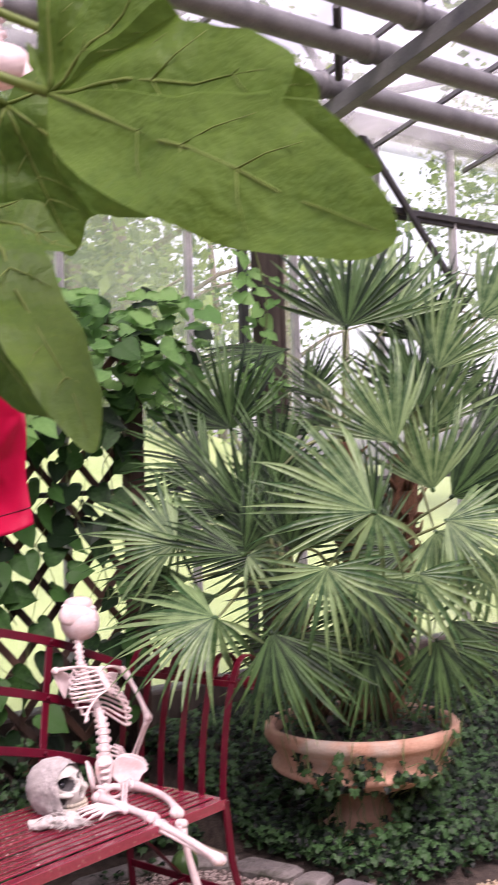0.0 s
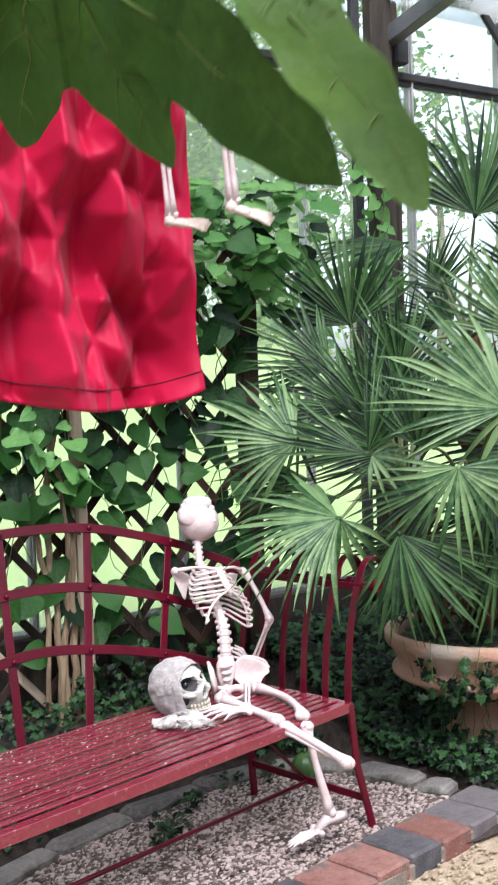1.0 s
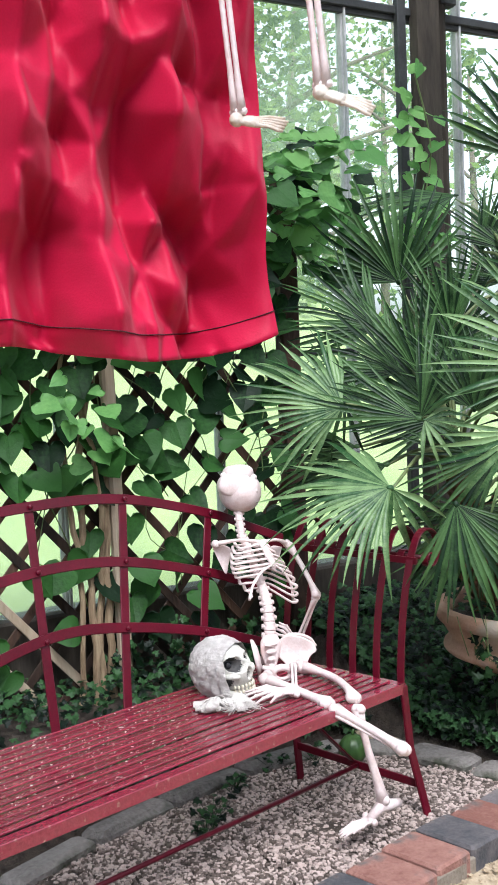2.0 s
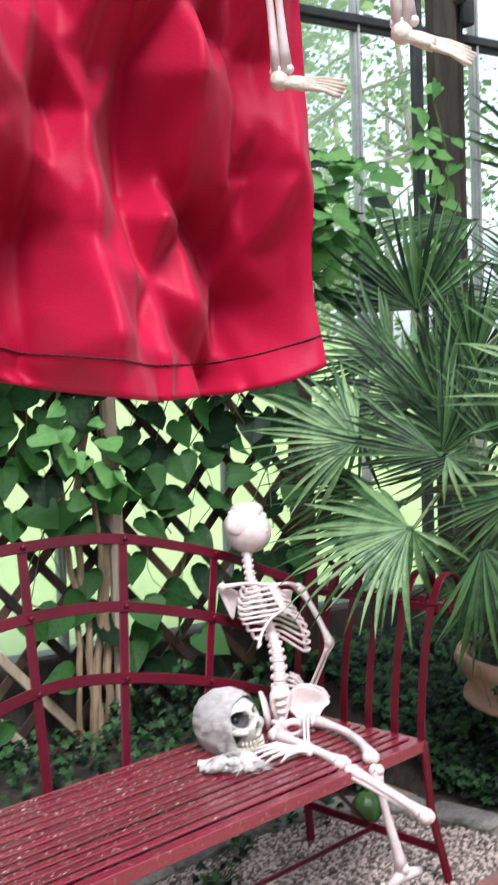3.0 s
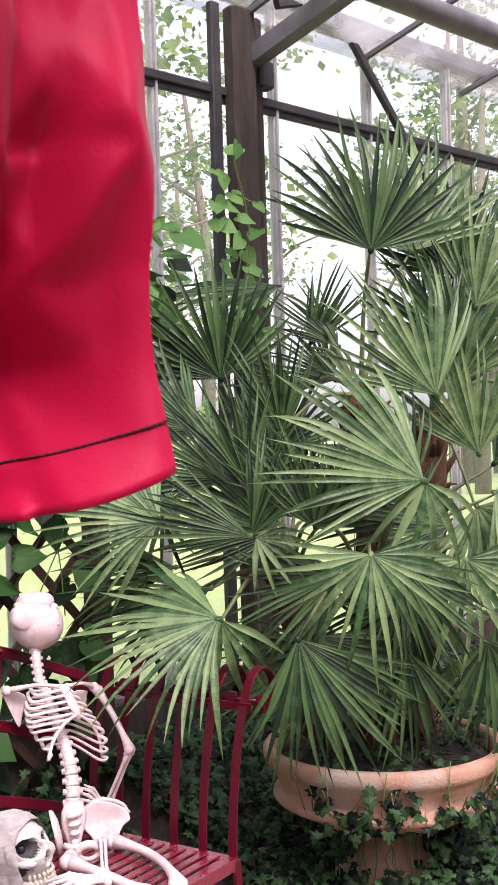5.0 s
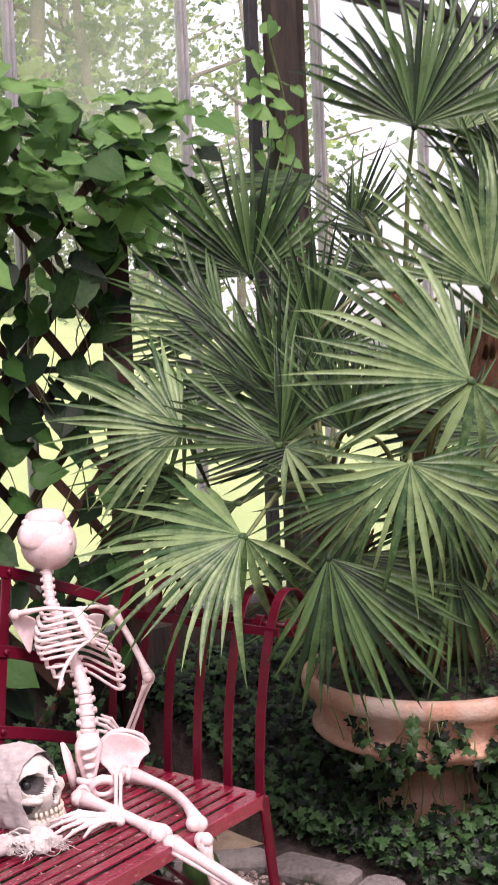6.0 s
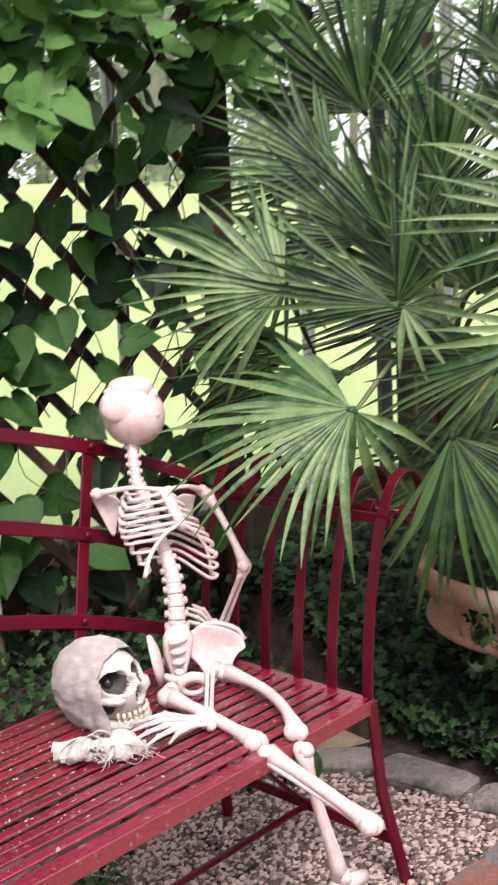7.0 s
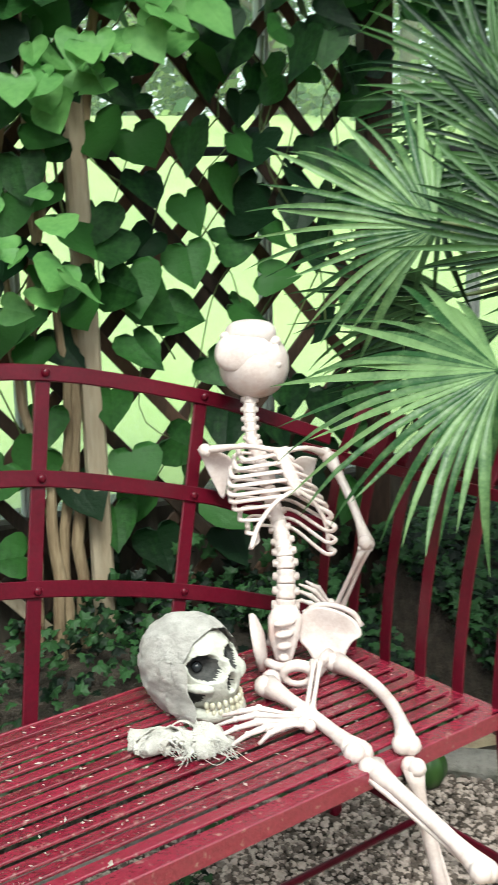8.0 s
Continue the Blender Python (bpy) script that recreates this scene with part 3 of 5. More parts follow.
def spine(g, pts, r0, r1, n, back):
    line = curve(pts, n)
    b = Vector(back).normalized()
    for i, p in enumerate(line):
        r = r0 + (r1 - r0) * i / n
        d = (line[min(i + 1, n)] - line[max(i - 1, 0)]).normalized()
        step = (line[min(i + 1, n)] - p).length if i < n else (p - line[i - 1]).length
        g.tube([p - d * step * 0.5, p - d * step * 0.34, p - d * step * 0.12, p + d * step * 0.12, p + d * step * 0.34, p + d * step * 0.5], [r * 0.93, r, r * 0.88, r * 0.88, r, r * 0.93], 10)
        side = d.cross(b).normalized()
        for s in (1, -1):
            g.tube([p, p + side * s * r * 1.28 + b * r * 0.3], [r * 0.6, r * 0.42], 6)
        g.tube([p, p + b * r * 1.9 - d * r * 0.6], [r * 0.5, r * 0.25], 5)
    g.tube(line, r1 * 0.7, 6)
    return g


def plate(g, c, right, up, shape, thick, dish):
    """A thin dished plate of bone from a rim of (right, up) points."""
    c, right, up = Vector(c), Vector(right).normalized(), Vector(up).normalized()
    out = right.cross(up)
    n = len(shape)
    rim = curve([(a, b, 0) for a, b in shape] + [(*shape[0], 0)], n * 3)[:-1]
    m = len(rim)
    verts = []
    for s in (1, -1):
        for f in (1.0, 0.9, 0.5):
            verts += [c + right * p.x * f + up * p.y * f + out * (s * thick * (1.0 if f < 0.95 else 0.6) + dish * (f * f)) for p in rim]
        verts.append(c + out * s * thick * 0.7)
    faces = []
    for s in (0, 1):
        o = s * (3 * m + 1)
        for k in range(m):
            j = (k + 1) % m
            for q in (0, 1):
                face = (o + q * m + k, o + q * m + j, o + (q + 1) * m + j, o + (q + 1) * m + k)
                faces.append(face if s == 0 else face[::-1])
            face = (o + 2 * m + k, o + 2 * m + j, o + 3 * m)
            faces.append(face if s == 0 else face[::-1])
    faces += [(k, 3 * m + 1 + k, 3 * m + 1 + (k + 1) % m, (k + 1) % m) for k in range(m)]
    return g.add(verts, faces)


def seated_skeleton():
    g = Geo()
    right, front = Vector((0.905, -0.42, -0.03)), Vector((-0.42, -0.9, 0.1))
    back = -front
    # spine, cage, shoulders
    spine(g, [(-0.256, 0.058, 0.478), (-0.247, 0.058, 0.555), (-0.231, 0.086, 0.63), (-0.224, 0.12, 0.69), (-0.23, 0.168, 0.78), (-0.237, 0.202, 0.845)], 0.022, 0.013, 15, back)
    g.tube([(-0.252, 0.05, 0.56), (-0.254, 0.045, 0.535), (-0.262, 0.04, 0.5), (-0.267, 0.03, 0.462), (-0.268, 0.02, 0.448)], [0.022, 0.034, 0.03, 0.018, 0.007], 12, 0.5, front)
    spine(g, [(-0.238, 0.21, 0.858), (-0.23, 0.232, 0.9), (-0.217, 0.255, 0.945)], 0.0125, 0.0135, 5, back)
    top = rib_cage(g, (-0.237, 0.198, 0.845), (-0.225, 0.118, 0.695), (0.942, -0.32, -0.1), (0.0, -0.99, 0.05), 0.088, (0.046, 0.064, 0.078, 0.087, 0.093, 0.095, 0.094, 0.089, 0.08, 0.068), ((-0.213, 0.132, 0.842), (-0.203, 0.086, 0.776)), ((-0.317, 0.061, 0.681), (-0.15, 0.058, 0.656)), 0.0055)
    sh_l, sh_r = Vector((-0.336, 0.218, 0.842)), Vector((-0.112, 0.135, 0.824))
    for s in (sh_l, sh_r):
        g.tube(curve([top, (top + s) / 2 + Vector((0, -0.012, 0.012)), s], 6), [0.008, 0.006, 0.005, 0.005, 0.006, 0.008, 0.009], 7)
        g.ball(s, 0.014)
    plate(g, sh_l + Vector((0.03, 0.01, -0.05)), right, (0, -0.1, 1), [(-0.04, 0.05), (0.0, 0.045), (0.03, 0.025), (0.02, -0.02), (0.012, -0.055), (-0.01, -0.015)], 0.003, 0.006)
    plate(g, sh_r + Vector((-0.035, 0.035, -0.04)), right, (0, -0.1, 1), [(0.03, 0.03), (0.0, 0.035), (-0.02, 0.015), (-0.005, -0.035), (0.01, -0.05), (0.02, -0.015)], 0.003, 0.006)
    # one arm, propped behind the hip
    elbow, wrist = Vector((-0.096, 0.006, 0.672)), Vector((-0.118, 0.085, 0.506))
    bone(g, sh_r + Vector((0.008, -0.004, -0.008)), elbow, 0.0085, 1.9, (0.006, 0, 0))
    for s in (1, -1):
        bone(g, elbow + Vector((0.006 * s, 0.004, -0.012)), wrist + Vector((0.009 * s, 0.0, 0)), 0.0048, 1.8)
    fingers(g, wrist + Vector((-0.005, 0.005, 0.0)), (-0.8, 0.2, 0.55), (0.3, 0.2, 0.9), 0.1, 0.0042)
    # pelvis
    plate(g, (-0.17, 0.03, 0.496), right + Vector((0, -0.35, 0)), (0.02, 0.25, 1), [(-0.056, 0.0), (-0.046, 0.032), (-0.014, 0.05), (0.026, 0.047), (0.06, 0.03), (0.07, 0.004), (0.052, -0.01), (0.036, -0.032), (0.022, -0.064), (-0.022, -0.066), (-0.04, -0.036), (-0.054, -0.02)], 0.006, 0.016)
    g.tube(curve([(-0.212, 0.06, 0.508), (-0.19, 0.055, 0.542), (-0.155, 0.035, 0.546), (-0.122, 0.012, 0.53), (-0.112, 0.002, 0.506)], 12), [0.006] * 12 + [0.009], 8)
    for k in range(4):
        g.ball((-0.265 - 0.003 * k, 0.028 - 0.004 * k, 0.535 - 0.022 * k), (0.026 - 0.005 * k, 0.012, 0.008), None, 10, 6)
    plate(g, (-0.308, 0.035, 0.5), (-0.5, -0.85, 0), (-0.1, 0.2, 1), [(-0.04, 0.02), (0.0, 0.06), (0.03, 0.045), (0.045, 0.0), (0.015, -0.05), (-0.02, -0.03)], 0.006, 0.012)
    # pubic ring and the bar across to the hip sockets
    eye = Vector((-0.281, -0.05, 0.462))
    ring = [eye + Vector((0.89, -0.46, 0)) * 0.027 * math.cos(k * 0.5236) + Vector((0, 0.1, 1)) * 0.018 * math.sin(k * 0.5236) for k in range(13)]
    g.tube(ring, [0.009 + 0.003 * math.sin(k * 0.5236) for k in range(13)], 8)
    for pts in ([(-0.318, 0.0, 0.475), (-0.306, -0.03, 0.474), (-0.281, -0.045, 0.478), (-0.24, -0.05, 0.472), (-0.19, -0.01, 0.472)], [(-0.25, -0.06, 0.458), (-0.225, -0.03, 0.446), (-0.19, -0.005, 0.455)]):
        g.tube(curve(pts, 10), 0.0095, 7)
    # legs: one stretched over the other
    hip_l, knee_l = Vector((-0.348, -0.06, 0.458)), Vector((-0.314, -0.318, 0.437))
    hip_r, knee_r = Vector((-0.184, -0.03, 0.457)), Vector((-0.238, -0.345, 0.445))
    g.ball(hip_l + Vector((0.014, 0.014, 0.004)), 0.019)
    g.ball(hip_r + Vector((-0.014, 0.012, 0.004)), 0.018)
    bone(g, hip_l, knee_l, 0.0125, 1.85, (0.004, 0, 0.002), 10)
    bone(g, hip_r, knee_r, 0.0115, 1.85, (0.032, 0.0, 0.004), 10)
    ank_l = Vector((-0.27, -0.595, 0.366))
    bone(g, (-0.309, -0.352, 0.425), ank_l, 0.0125, 1.7, (0, 0, 0.004), 10)
    bone(g, (-0.322, -0.36, 0.415), ank_l + Vector((-0.008, 0.03, 0.0)), 0.005, 1.4)
    ank_r = Vector((-0.174, -0.385, 0.133))
    bone(g, (-0.238, -0.365, 0.415), ank_r, 0.011, 1.75, (-0.004, 0, 0), 10)
    bone(g, (-0.228, -0.35, 0.4), ank_r + Vector((0.012, 0.0, 0.01)), 0.0048, 1.4)
    # the foot
    g.tube([(-0.105, -0.375, 0.105), (-0.14, -0.38, 0.11), (-0.185, -0.385, 0.115), (-0.23, -0.39, 0.092)], [0.014, 0.017, 0.018, 0.012], 9)
    fingers(g, (-0.225, -0.39, 0.092), (-0.95, -0.05, -0.16), (0.1, 0.9, 0.25), 0.125, 0.005, 0.004, 0.17)
    # loose hand flat on the seat, with the stub of its forearm
    hand = Vector((-0.347, -0.2, 0.452))
    for s in (1, -1):
        bone(g, (-0.25 + 0.007 * s, -0.07, 0.49), hand + Vector((0.018 + 0.006 * s, 0.02, 0.006)), 0.0042, 1.5)
    fingers(g, hand, (-0.97, 0.1, 0.0), (0.2, 0.95, 0.12), 0.165, 0.0053, 0.014)
    # head thrown back: the underside of the jaw stands proud of the round brain case
    c = Vector((-0.207, 0.262, 1.006))
    aside, near, rise = Vector((0.89, -0.46, 0)), Vector((-0.45, -0.88, 0.15)).normalized(), Vector((0.07, 0.13, 0.99))
    frame_of = Matrix((aside, near, rise)).transposed()
    at = lambda x, y, z: c + aside * x + near * y + rise * z

    def boxy(v):
        k = 1 / max(1e-6, (abs(v.x) ** 3 + abs(v.y) ** 3 + abs(v.z) ** 3) ** (1 / 3))
        return v * (0.45 + 0.55 * k)

    def case(v):
        return v * (1 + 0.025 * noise.noise(v * 1.7) + 0.05 * max(0.0, v.x) * max(0.0, -v.z))

    g.ball(at(0.004, -0.006, -0.01), (0.071, 0.074, 0.069), frame_of, 36, 26, case)
    # jaw: a blunt wedge whose flattened underside faces out, chin towards the sky
    def wedge(v):
        v = boxy(v)
        return Vector((v.x * (1 - 0.1 * v.z), v.y if v.y < 0.5 else 0.5 + (v.y - 0.5) * 0.4, v.z + 0.12 * v.x * v.x))

    g.ball(at(-0.016, 0.02, 0.012), (0.058, 0.068, 0.04), frame_of, 44, 32, wedge)
    # face beyond the jaw: cheek bones, teeth ridge, jaw hinge
    g.ball(at(-0.002, 0.008, 0.05), (0.052, 0.052, 0.03), frame_of, 26, 18, boxy)
    for x, y, z, r in ((0.042, 0.026, 0.034, 0.017), (-0.05, 0.03, 0.046, 0.013), (0.0, 0.046, 0.056, 0.008), (0.046, 0.038, -0.012, 0.014)):
        g.ball(at(x, y, z), (r, r, r * 0.75), frame_of, 12, 9)
    g.tube(curve([at(0.042, 0.044, -0.016), at(0.052, 0.036, 0.006), at(0.046, 0.034, 0.03)], 8), 0.0065, 8)
    return thing("plastic_skeleton", "pinkish white plastic skeleton sitting on the red bench", "skeleton", geo=g, materials=(BONE,))


def shrouded_skull():
    """A skull prop under a gauze hood, on a heap of rag strips."""
    c = Vector((-0.48, -0.014, 0.511))
    turn = facing((0.3, -0.94, 0.1), (-0.1, -0.02, 1))
    g = Geo()

    def dent(p, at, size, depth):
        d = ((p.y - at[0]) / size[0]) ** 2 + ((p.z - at[1]) / size[1]) ** 2
        return depth * max(0.0, 1 - d) ** 0.8

    def face(v):
        p = Vector((v.x * 0.096, v.y * 0.072, v.z * 0.088))
        if v.x > 0:
            if p.z < 0.02:
                p.y *= 1 - 0.2 * min(1, (0.02 - p.z) / 0.08)
            p.x += 0.016 * v.x * (1 if -0.06 < p.z < 0.03 else 0.2)
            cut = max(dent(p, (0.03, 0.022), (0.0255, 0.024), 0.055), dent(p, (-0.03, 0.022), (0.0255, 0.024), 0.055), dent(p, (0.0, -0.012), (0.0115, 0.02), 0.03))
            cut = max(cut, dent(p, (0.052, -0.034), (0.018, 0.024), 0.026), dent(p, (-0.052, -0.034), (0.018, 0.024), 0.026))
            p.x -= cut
            p.x += 0.009 * max(0, 1 - abs(p.z - 0.05 + 6 * p.y * p.y) / 0.01) * max(0, 1 - abs(abs(p.y) - 0.03) / 0.028)
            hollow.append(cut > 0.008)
        else:
            hollow.append(False)
        return Vector((p.x, p.y, p.z))

    hollow = []
    g.ball(c, 1.0, turn, 160, 120, face)
    # faces inside the dents take the dark shaded colour
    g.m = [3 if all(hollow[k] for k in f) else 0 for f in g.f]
    at = lambda p: c + turn @ Vector(p)
    # cheek bones, upper jaw, lower jaw
    for s in (1, -1):
        g.tube(curve([at(p) for p in ((0.02, 0.067 * s, 0.0), (0.06, 0.061 * s, -0.005), (0.084, 0.045 * s, -0.01), (0.09, 0.03 * s, -0.014))], 8), [0.0065] * 4 + [0.009] * 5, 8)
        g.tube(curve([at(p) for p in ((0.01, 0.06 * s, -0.02), (0.018, 0.058 * s, -0.048), (0.05, 0.047 * s, -0.064), (0.086, 0.026 * s, -0.07), (0.1, 0, -0.07))], 10), [0.009] * 4 + [0.0115] * 7, 8)
    g.ball(at((0.062, 0, -0.04)), (0.036, 0.037, 0.016), turn, 14, 10)
    g.ball(at((0.062, 0, -0.066)), (0.034, 0.034, 0.012), turn, 14, 10)
    g.slot = 2
    for s in (1, -1):
        g.ball(at((0.056, 0.03 * s, 0.02)), 0.0105, None, 14, 10)
    g.slot = 1
    for z in (-0.047, -0.0605):
        for k in range(10):
            a = (k - 4.5) * 0.29
            g.ball(at((0.062 + 0.042 * math.cos(a), 0.039 * math.sin(a), z + 0.001 * math.sin(k * 5))), (0.0048, 0.005, 0.0075), turn, 7, 6)
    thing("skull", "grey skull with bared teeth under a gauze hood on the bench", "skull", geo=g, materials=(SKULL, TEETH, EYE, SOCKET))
    # hood: a shell that leaves the face open
    h = Geo()
    n, rings = 130, 64
    verts, faces = [], []
    for o in (1.0, 0.97):
        for i in range(rings + 1):
            for k in range(n):
                b = 2 * math.pi * k / n
                start = 0.29 + 0.25 * ((1 - math.sin(b)) / 2) ** 1.5 + 0.022 * noise.noise((math.cos(b) * 3, math.sin(b) * 3, 0))
                a = math.pi * (start * (1 - i / rings) + i / rings)
                v = Vector((math.cos(a), math.sin(a) * math.cos(b), math.sin(a) * math.sin(b)))
                w = 1 + 0.05 * noise.noise(v * 4) + 0.03 * abs(noise.noise(v * 9 + Vector((3, 0, 0)))) + 0.014 * abs(noise.noise(v * 24)) + 0.016 * noise.noise((v.x * 2.5, v.y * 2.5, v.z * 22)) + 0.012 * abs(noise.noise((v.x * 18, v.y * 14, v.z * 2)))
                p = Vector((v.x * 0.107, v.y * 0.081, v.z * 0.097)) * w * o
                if v.z < -0.3:
                    p.y *= 1.0 - 0.1 * abs(v.z)
                    p.z -= 0.008 * (1 + noise.noise(v * 6))
                verts.append(c + turn @ p)
    for i in range(rings):
        for k in range(n):
            faces.append((i * n + k, (i + 1) * n + k, (i + 1) * n + (k + 1) % n, i * n + (k + 1) % n))
            o = (rings + 1) * n
            faces.append((o + i * n + k, o + i * n + (k + 1) % n, o + (i + 1) * n + (k + 1) % n, o + (i + 1) * n + k))
    h.add(verts, faces)
    rnd = random.Random(8)
    # two strips hanging beside the cheek
    for dx, w in ((0.036, 0.04), (0.062, 0.026)):
        pts = curve([at((dx, -0.074, 0.045)), at((dx + 0.004, -0.077, 0.0)), at((dx + 0.002, -0.071, -0.045)), at((dx + 0.008, -0.068, -0.075))], 14)
        h.bar(pts, [turn @ Vector((1, 0.35 + 0.4 * math.sin(i * 0.9), 0)) for i in range(15)], w, 0.003)
    thing("gauze_hood", "frayed grey gauze cloth draped over the skull", "cloth", geo=h, materials=(GAUZE,))
    # crumpled strips and loose threads on the seat
    r = Geo()
    for i in range(24):
        x = rnd.uniform(-0.605, -0.515)
        y = -0.135 - (x + 0.62) * 0.5 + rnd.gauss(0, 0.013)
        a = rnd.uniform(-1.1, 0.6)
        lift, turnrate = rnd.uniform(0.004, 0.026), rnd.uniform(-1, 1)
        pts = [(x + math.cos(a) * s + 0.008 * math.sin(s * 90 + i), y + math.sin(a) * s + 0.008 * math.cos(s * 70 + i), 0.446 + lift * max(0.0, 1 - abs(s) / 0.045) + 0.004 * math.sin(s * 160 + i)) for s in (-0.045, -0.03, -0.015, 0, 0.015, 0.03, 0.045)]
        line = curve(pts, 14)
        r.bar(line, [Vector((-math.sin(a), math.cos(a), math.sin(k * 0.5 * turnrate + i))) for k in range(15)], rnd.uniform(0.012, 0.024), 0.0025)
    for i in range(90):
        x = rnd.uniform(-0.615, -0.5)
        y = -0.15 - (x + 0.635) * 0.5 + rnd.gauss(0, 0.018)
        a, bend = rnd.uniform(-2.2, -0.4), rnd.uniform(-0.8, 0.8)
        pts = [(x, y, 0.452 + rnd.uniform(0, 0.012))]
        for k in range(4):
            a += bend * 0.5
            pts.append((pts[-1][0] + 0.008 * math.cos(a), pts[-1][1] + 0.008 * math.sin(a), max(0.4445, pts[-1][2] - 0.003)))
        r.tube(pts, 0.0007, 4)
    for dx in (0, 0.02):
        r.ball((-0.617 + dx, -0.168 + dx * 0.3, 0.457), (0.015, 0.026, 0.017), facing((0.6, -1, -0.4)), 14, 10, lambda v: v * (1 + 0.45 * noise.noise(v * 2.4 + Vector((dx * 90, 0, 0)))))
    thing("rag", "knotted pale rag of gauze lying on the bench seat", "cloth", geo=r, materials=(RAG,))


seated_skeleton()
shrouded_skull()
g = Geo()
g.ball((0.155, 0.16, 0.06), (0.05, 0.05, 0.053), None, 40, 16, lambda v: v * (1 + 0.035 * math.cos(10 * math.atan2(v.y, v.x)) * (1 - v.z * v.z)))
g.tube([(0.155, 0.16, 0.11), (0.158, 0.158, 0.13)], [0.007, 0.004], 6)
thing("gourd", "ribbed dark green gourd lying on the gravel", "gourd", geo=g, materials=(GOURD,))

# ---- the hanging figure and its cape ----
def hanging_skeleton():
    g = Geo()
    hip = Vector((-1.787, -2.204, 1.995))
    neck = hip + Vector((-0.02, 0.0, 0.2))
    right, front = Vector((0.55, -0.83, 0)), Vector((-0.83, -0.55, 0))
    spine(g, [hip, hip * 0.5 + neck * 0.5, neck], 0.011, 0.008, 12, -front)
    low, high = hip + Vector((-0.005, 0, 0.09)), neck + Vector((0, 0, -0.005))
    rib_cage(g, high, low, right, front, 0.045, (0.024, 0.034, 0.041, 0.046, 0.049, 0.05, 0.05, 0.049, 0.047, 0.043), (high + front * 0.035 - Vector((0, 0, 0.008)), low + front * 0.045 + Vector((0, 0, 0.045))), (low + front * 0.02 - right * 0.04 - Vector((0, 0, 0.01)), low + front * 0.02 + right * 0.04 - Vector((0, 0, 0.01))), 0.0026)
    g.ball(neck + Vector((0, 0, 0.06)), (0.042, 0.036, 0.046), None, 16, 12)
    g.ball(neck + Vector((-0.025, -0.016, 0.03)), (0.025, 0.024, 0.024), None, 12, 8)
    g.ball(hip, (0.04, 0.03, 0.025), facing(right), 12, 8)
    for heel, s in ((Vector((-1.75, -2.118, 1.662)), -1), (Vector((-1.752, -2.232, 1.66)), 1)):
        ankle = heel + Vector((0.001, 0.002, 0.007))
        knee = ankle + Vector((-0.012, 0.002, 0.138))
        top = hip + right * 0.035 * s
        bone(g, top, knee, 0.004, 1.8)
        for k in (0.003, -0.003):
            bone(g, knee + right * k, ankle + right * k, 0.0024, 1.7)
        toe = Vector((0.85, -0.45, -0.12 if s < 0 else -0.32)).normalized()
        g.slot = 1
        across = Vector((0.3, 0.55, 0.6)).normalized()
        g.ball(heel - toe * 0.002, (0.0066, 0.0055, 0.006), None, 10, 7)
        g.tube([heel, heel + toe * 0.008, heel + toe * 0.016], [0.0052, 0.0062, 0.0062], 8, 0.6, toe.cross(across))
        for k in range(5):
            f = (k - 2) / 2
            base, tip = heel + toe * 0.013 + across * f * 0.0045, heel + toe * (0.041 - 0.004 * abs(f - 0.5)) + across * f * 0.0095
            g.tube([base, base * 0.5 + tip * 0.5 + Vector((0, 0, 0.0012)), base * 0.2 + tip * 0.8, tip], [0.0019, 0.0014, 0.0017, 0.0011], 6)
        g.slot = 0
    for s in (-1, 1):
        sh = neck + right * 0.06 * s + Vector((0, 0, -0.015))
        bone(g, sh, sh + Vector((0, 0, -0.11)) + right * 0.02 * s, 0.005, 1.8)
        bone(g, sh + Vector((0, 0, -0.12)) + right * 0.02 * s, sh + Vector((0, 0, -0.22)) + right * 0.02 * s, 0.004, 1.8)
    thing("hanging_skeleton", "small plastic skeleton hanging by a string from the roof", "skeleton", geo=g, materials=(BONE, BONE_DARK))
    s = Geo().tube([neck + Vector((0, 0, 0.09)), (neck.x, neck.y, ROOF(neck.y) + 0.02)], 0.0015, 5)
    thing("string", "thin string tied up to the roof", "string", geo=s, materials=(STRING,))


def crumple(u, v, seed):
    """Height of a sheet creased into flat facets: random heights on a warped net, joined by flat triangles."""
    u += 0.3 * noise.noise((u * 0.7, v * 0.7, seed))
    v += 0.3 * noise.noise((u * 0.9, v * 0.9, seed + 9))
    i, j = math.floor(u), math.floor(v)
    a, b = u - i, v - j

    def node(p, q):
        return math.sin(p * 127.1 + q * 311.7 + seed * 74.7) * 43758.5453 % 1.0

    if (i + j) % 2:
        if a + b < 1:
            return node(i, j) * (1 - a - b) + node(i + 1, j) * a + node(i, j + 1) * b
        return node(i + 1, j + 1) * (a + b - 1) + node(i + 1, j) * (1 - b) + node(i, j + 1) * (1 - a)
    if a > b:
        return node(i, j) * (1 - a) + node(i + 1, j) * (a - b) + node(i + 1, j + 1) * b
    return node(i, j) * (1 - b) + node(i, j + 1) * (b - a) + node(i + 1, j + 1) * a


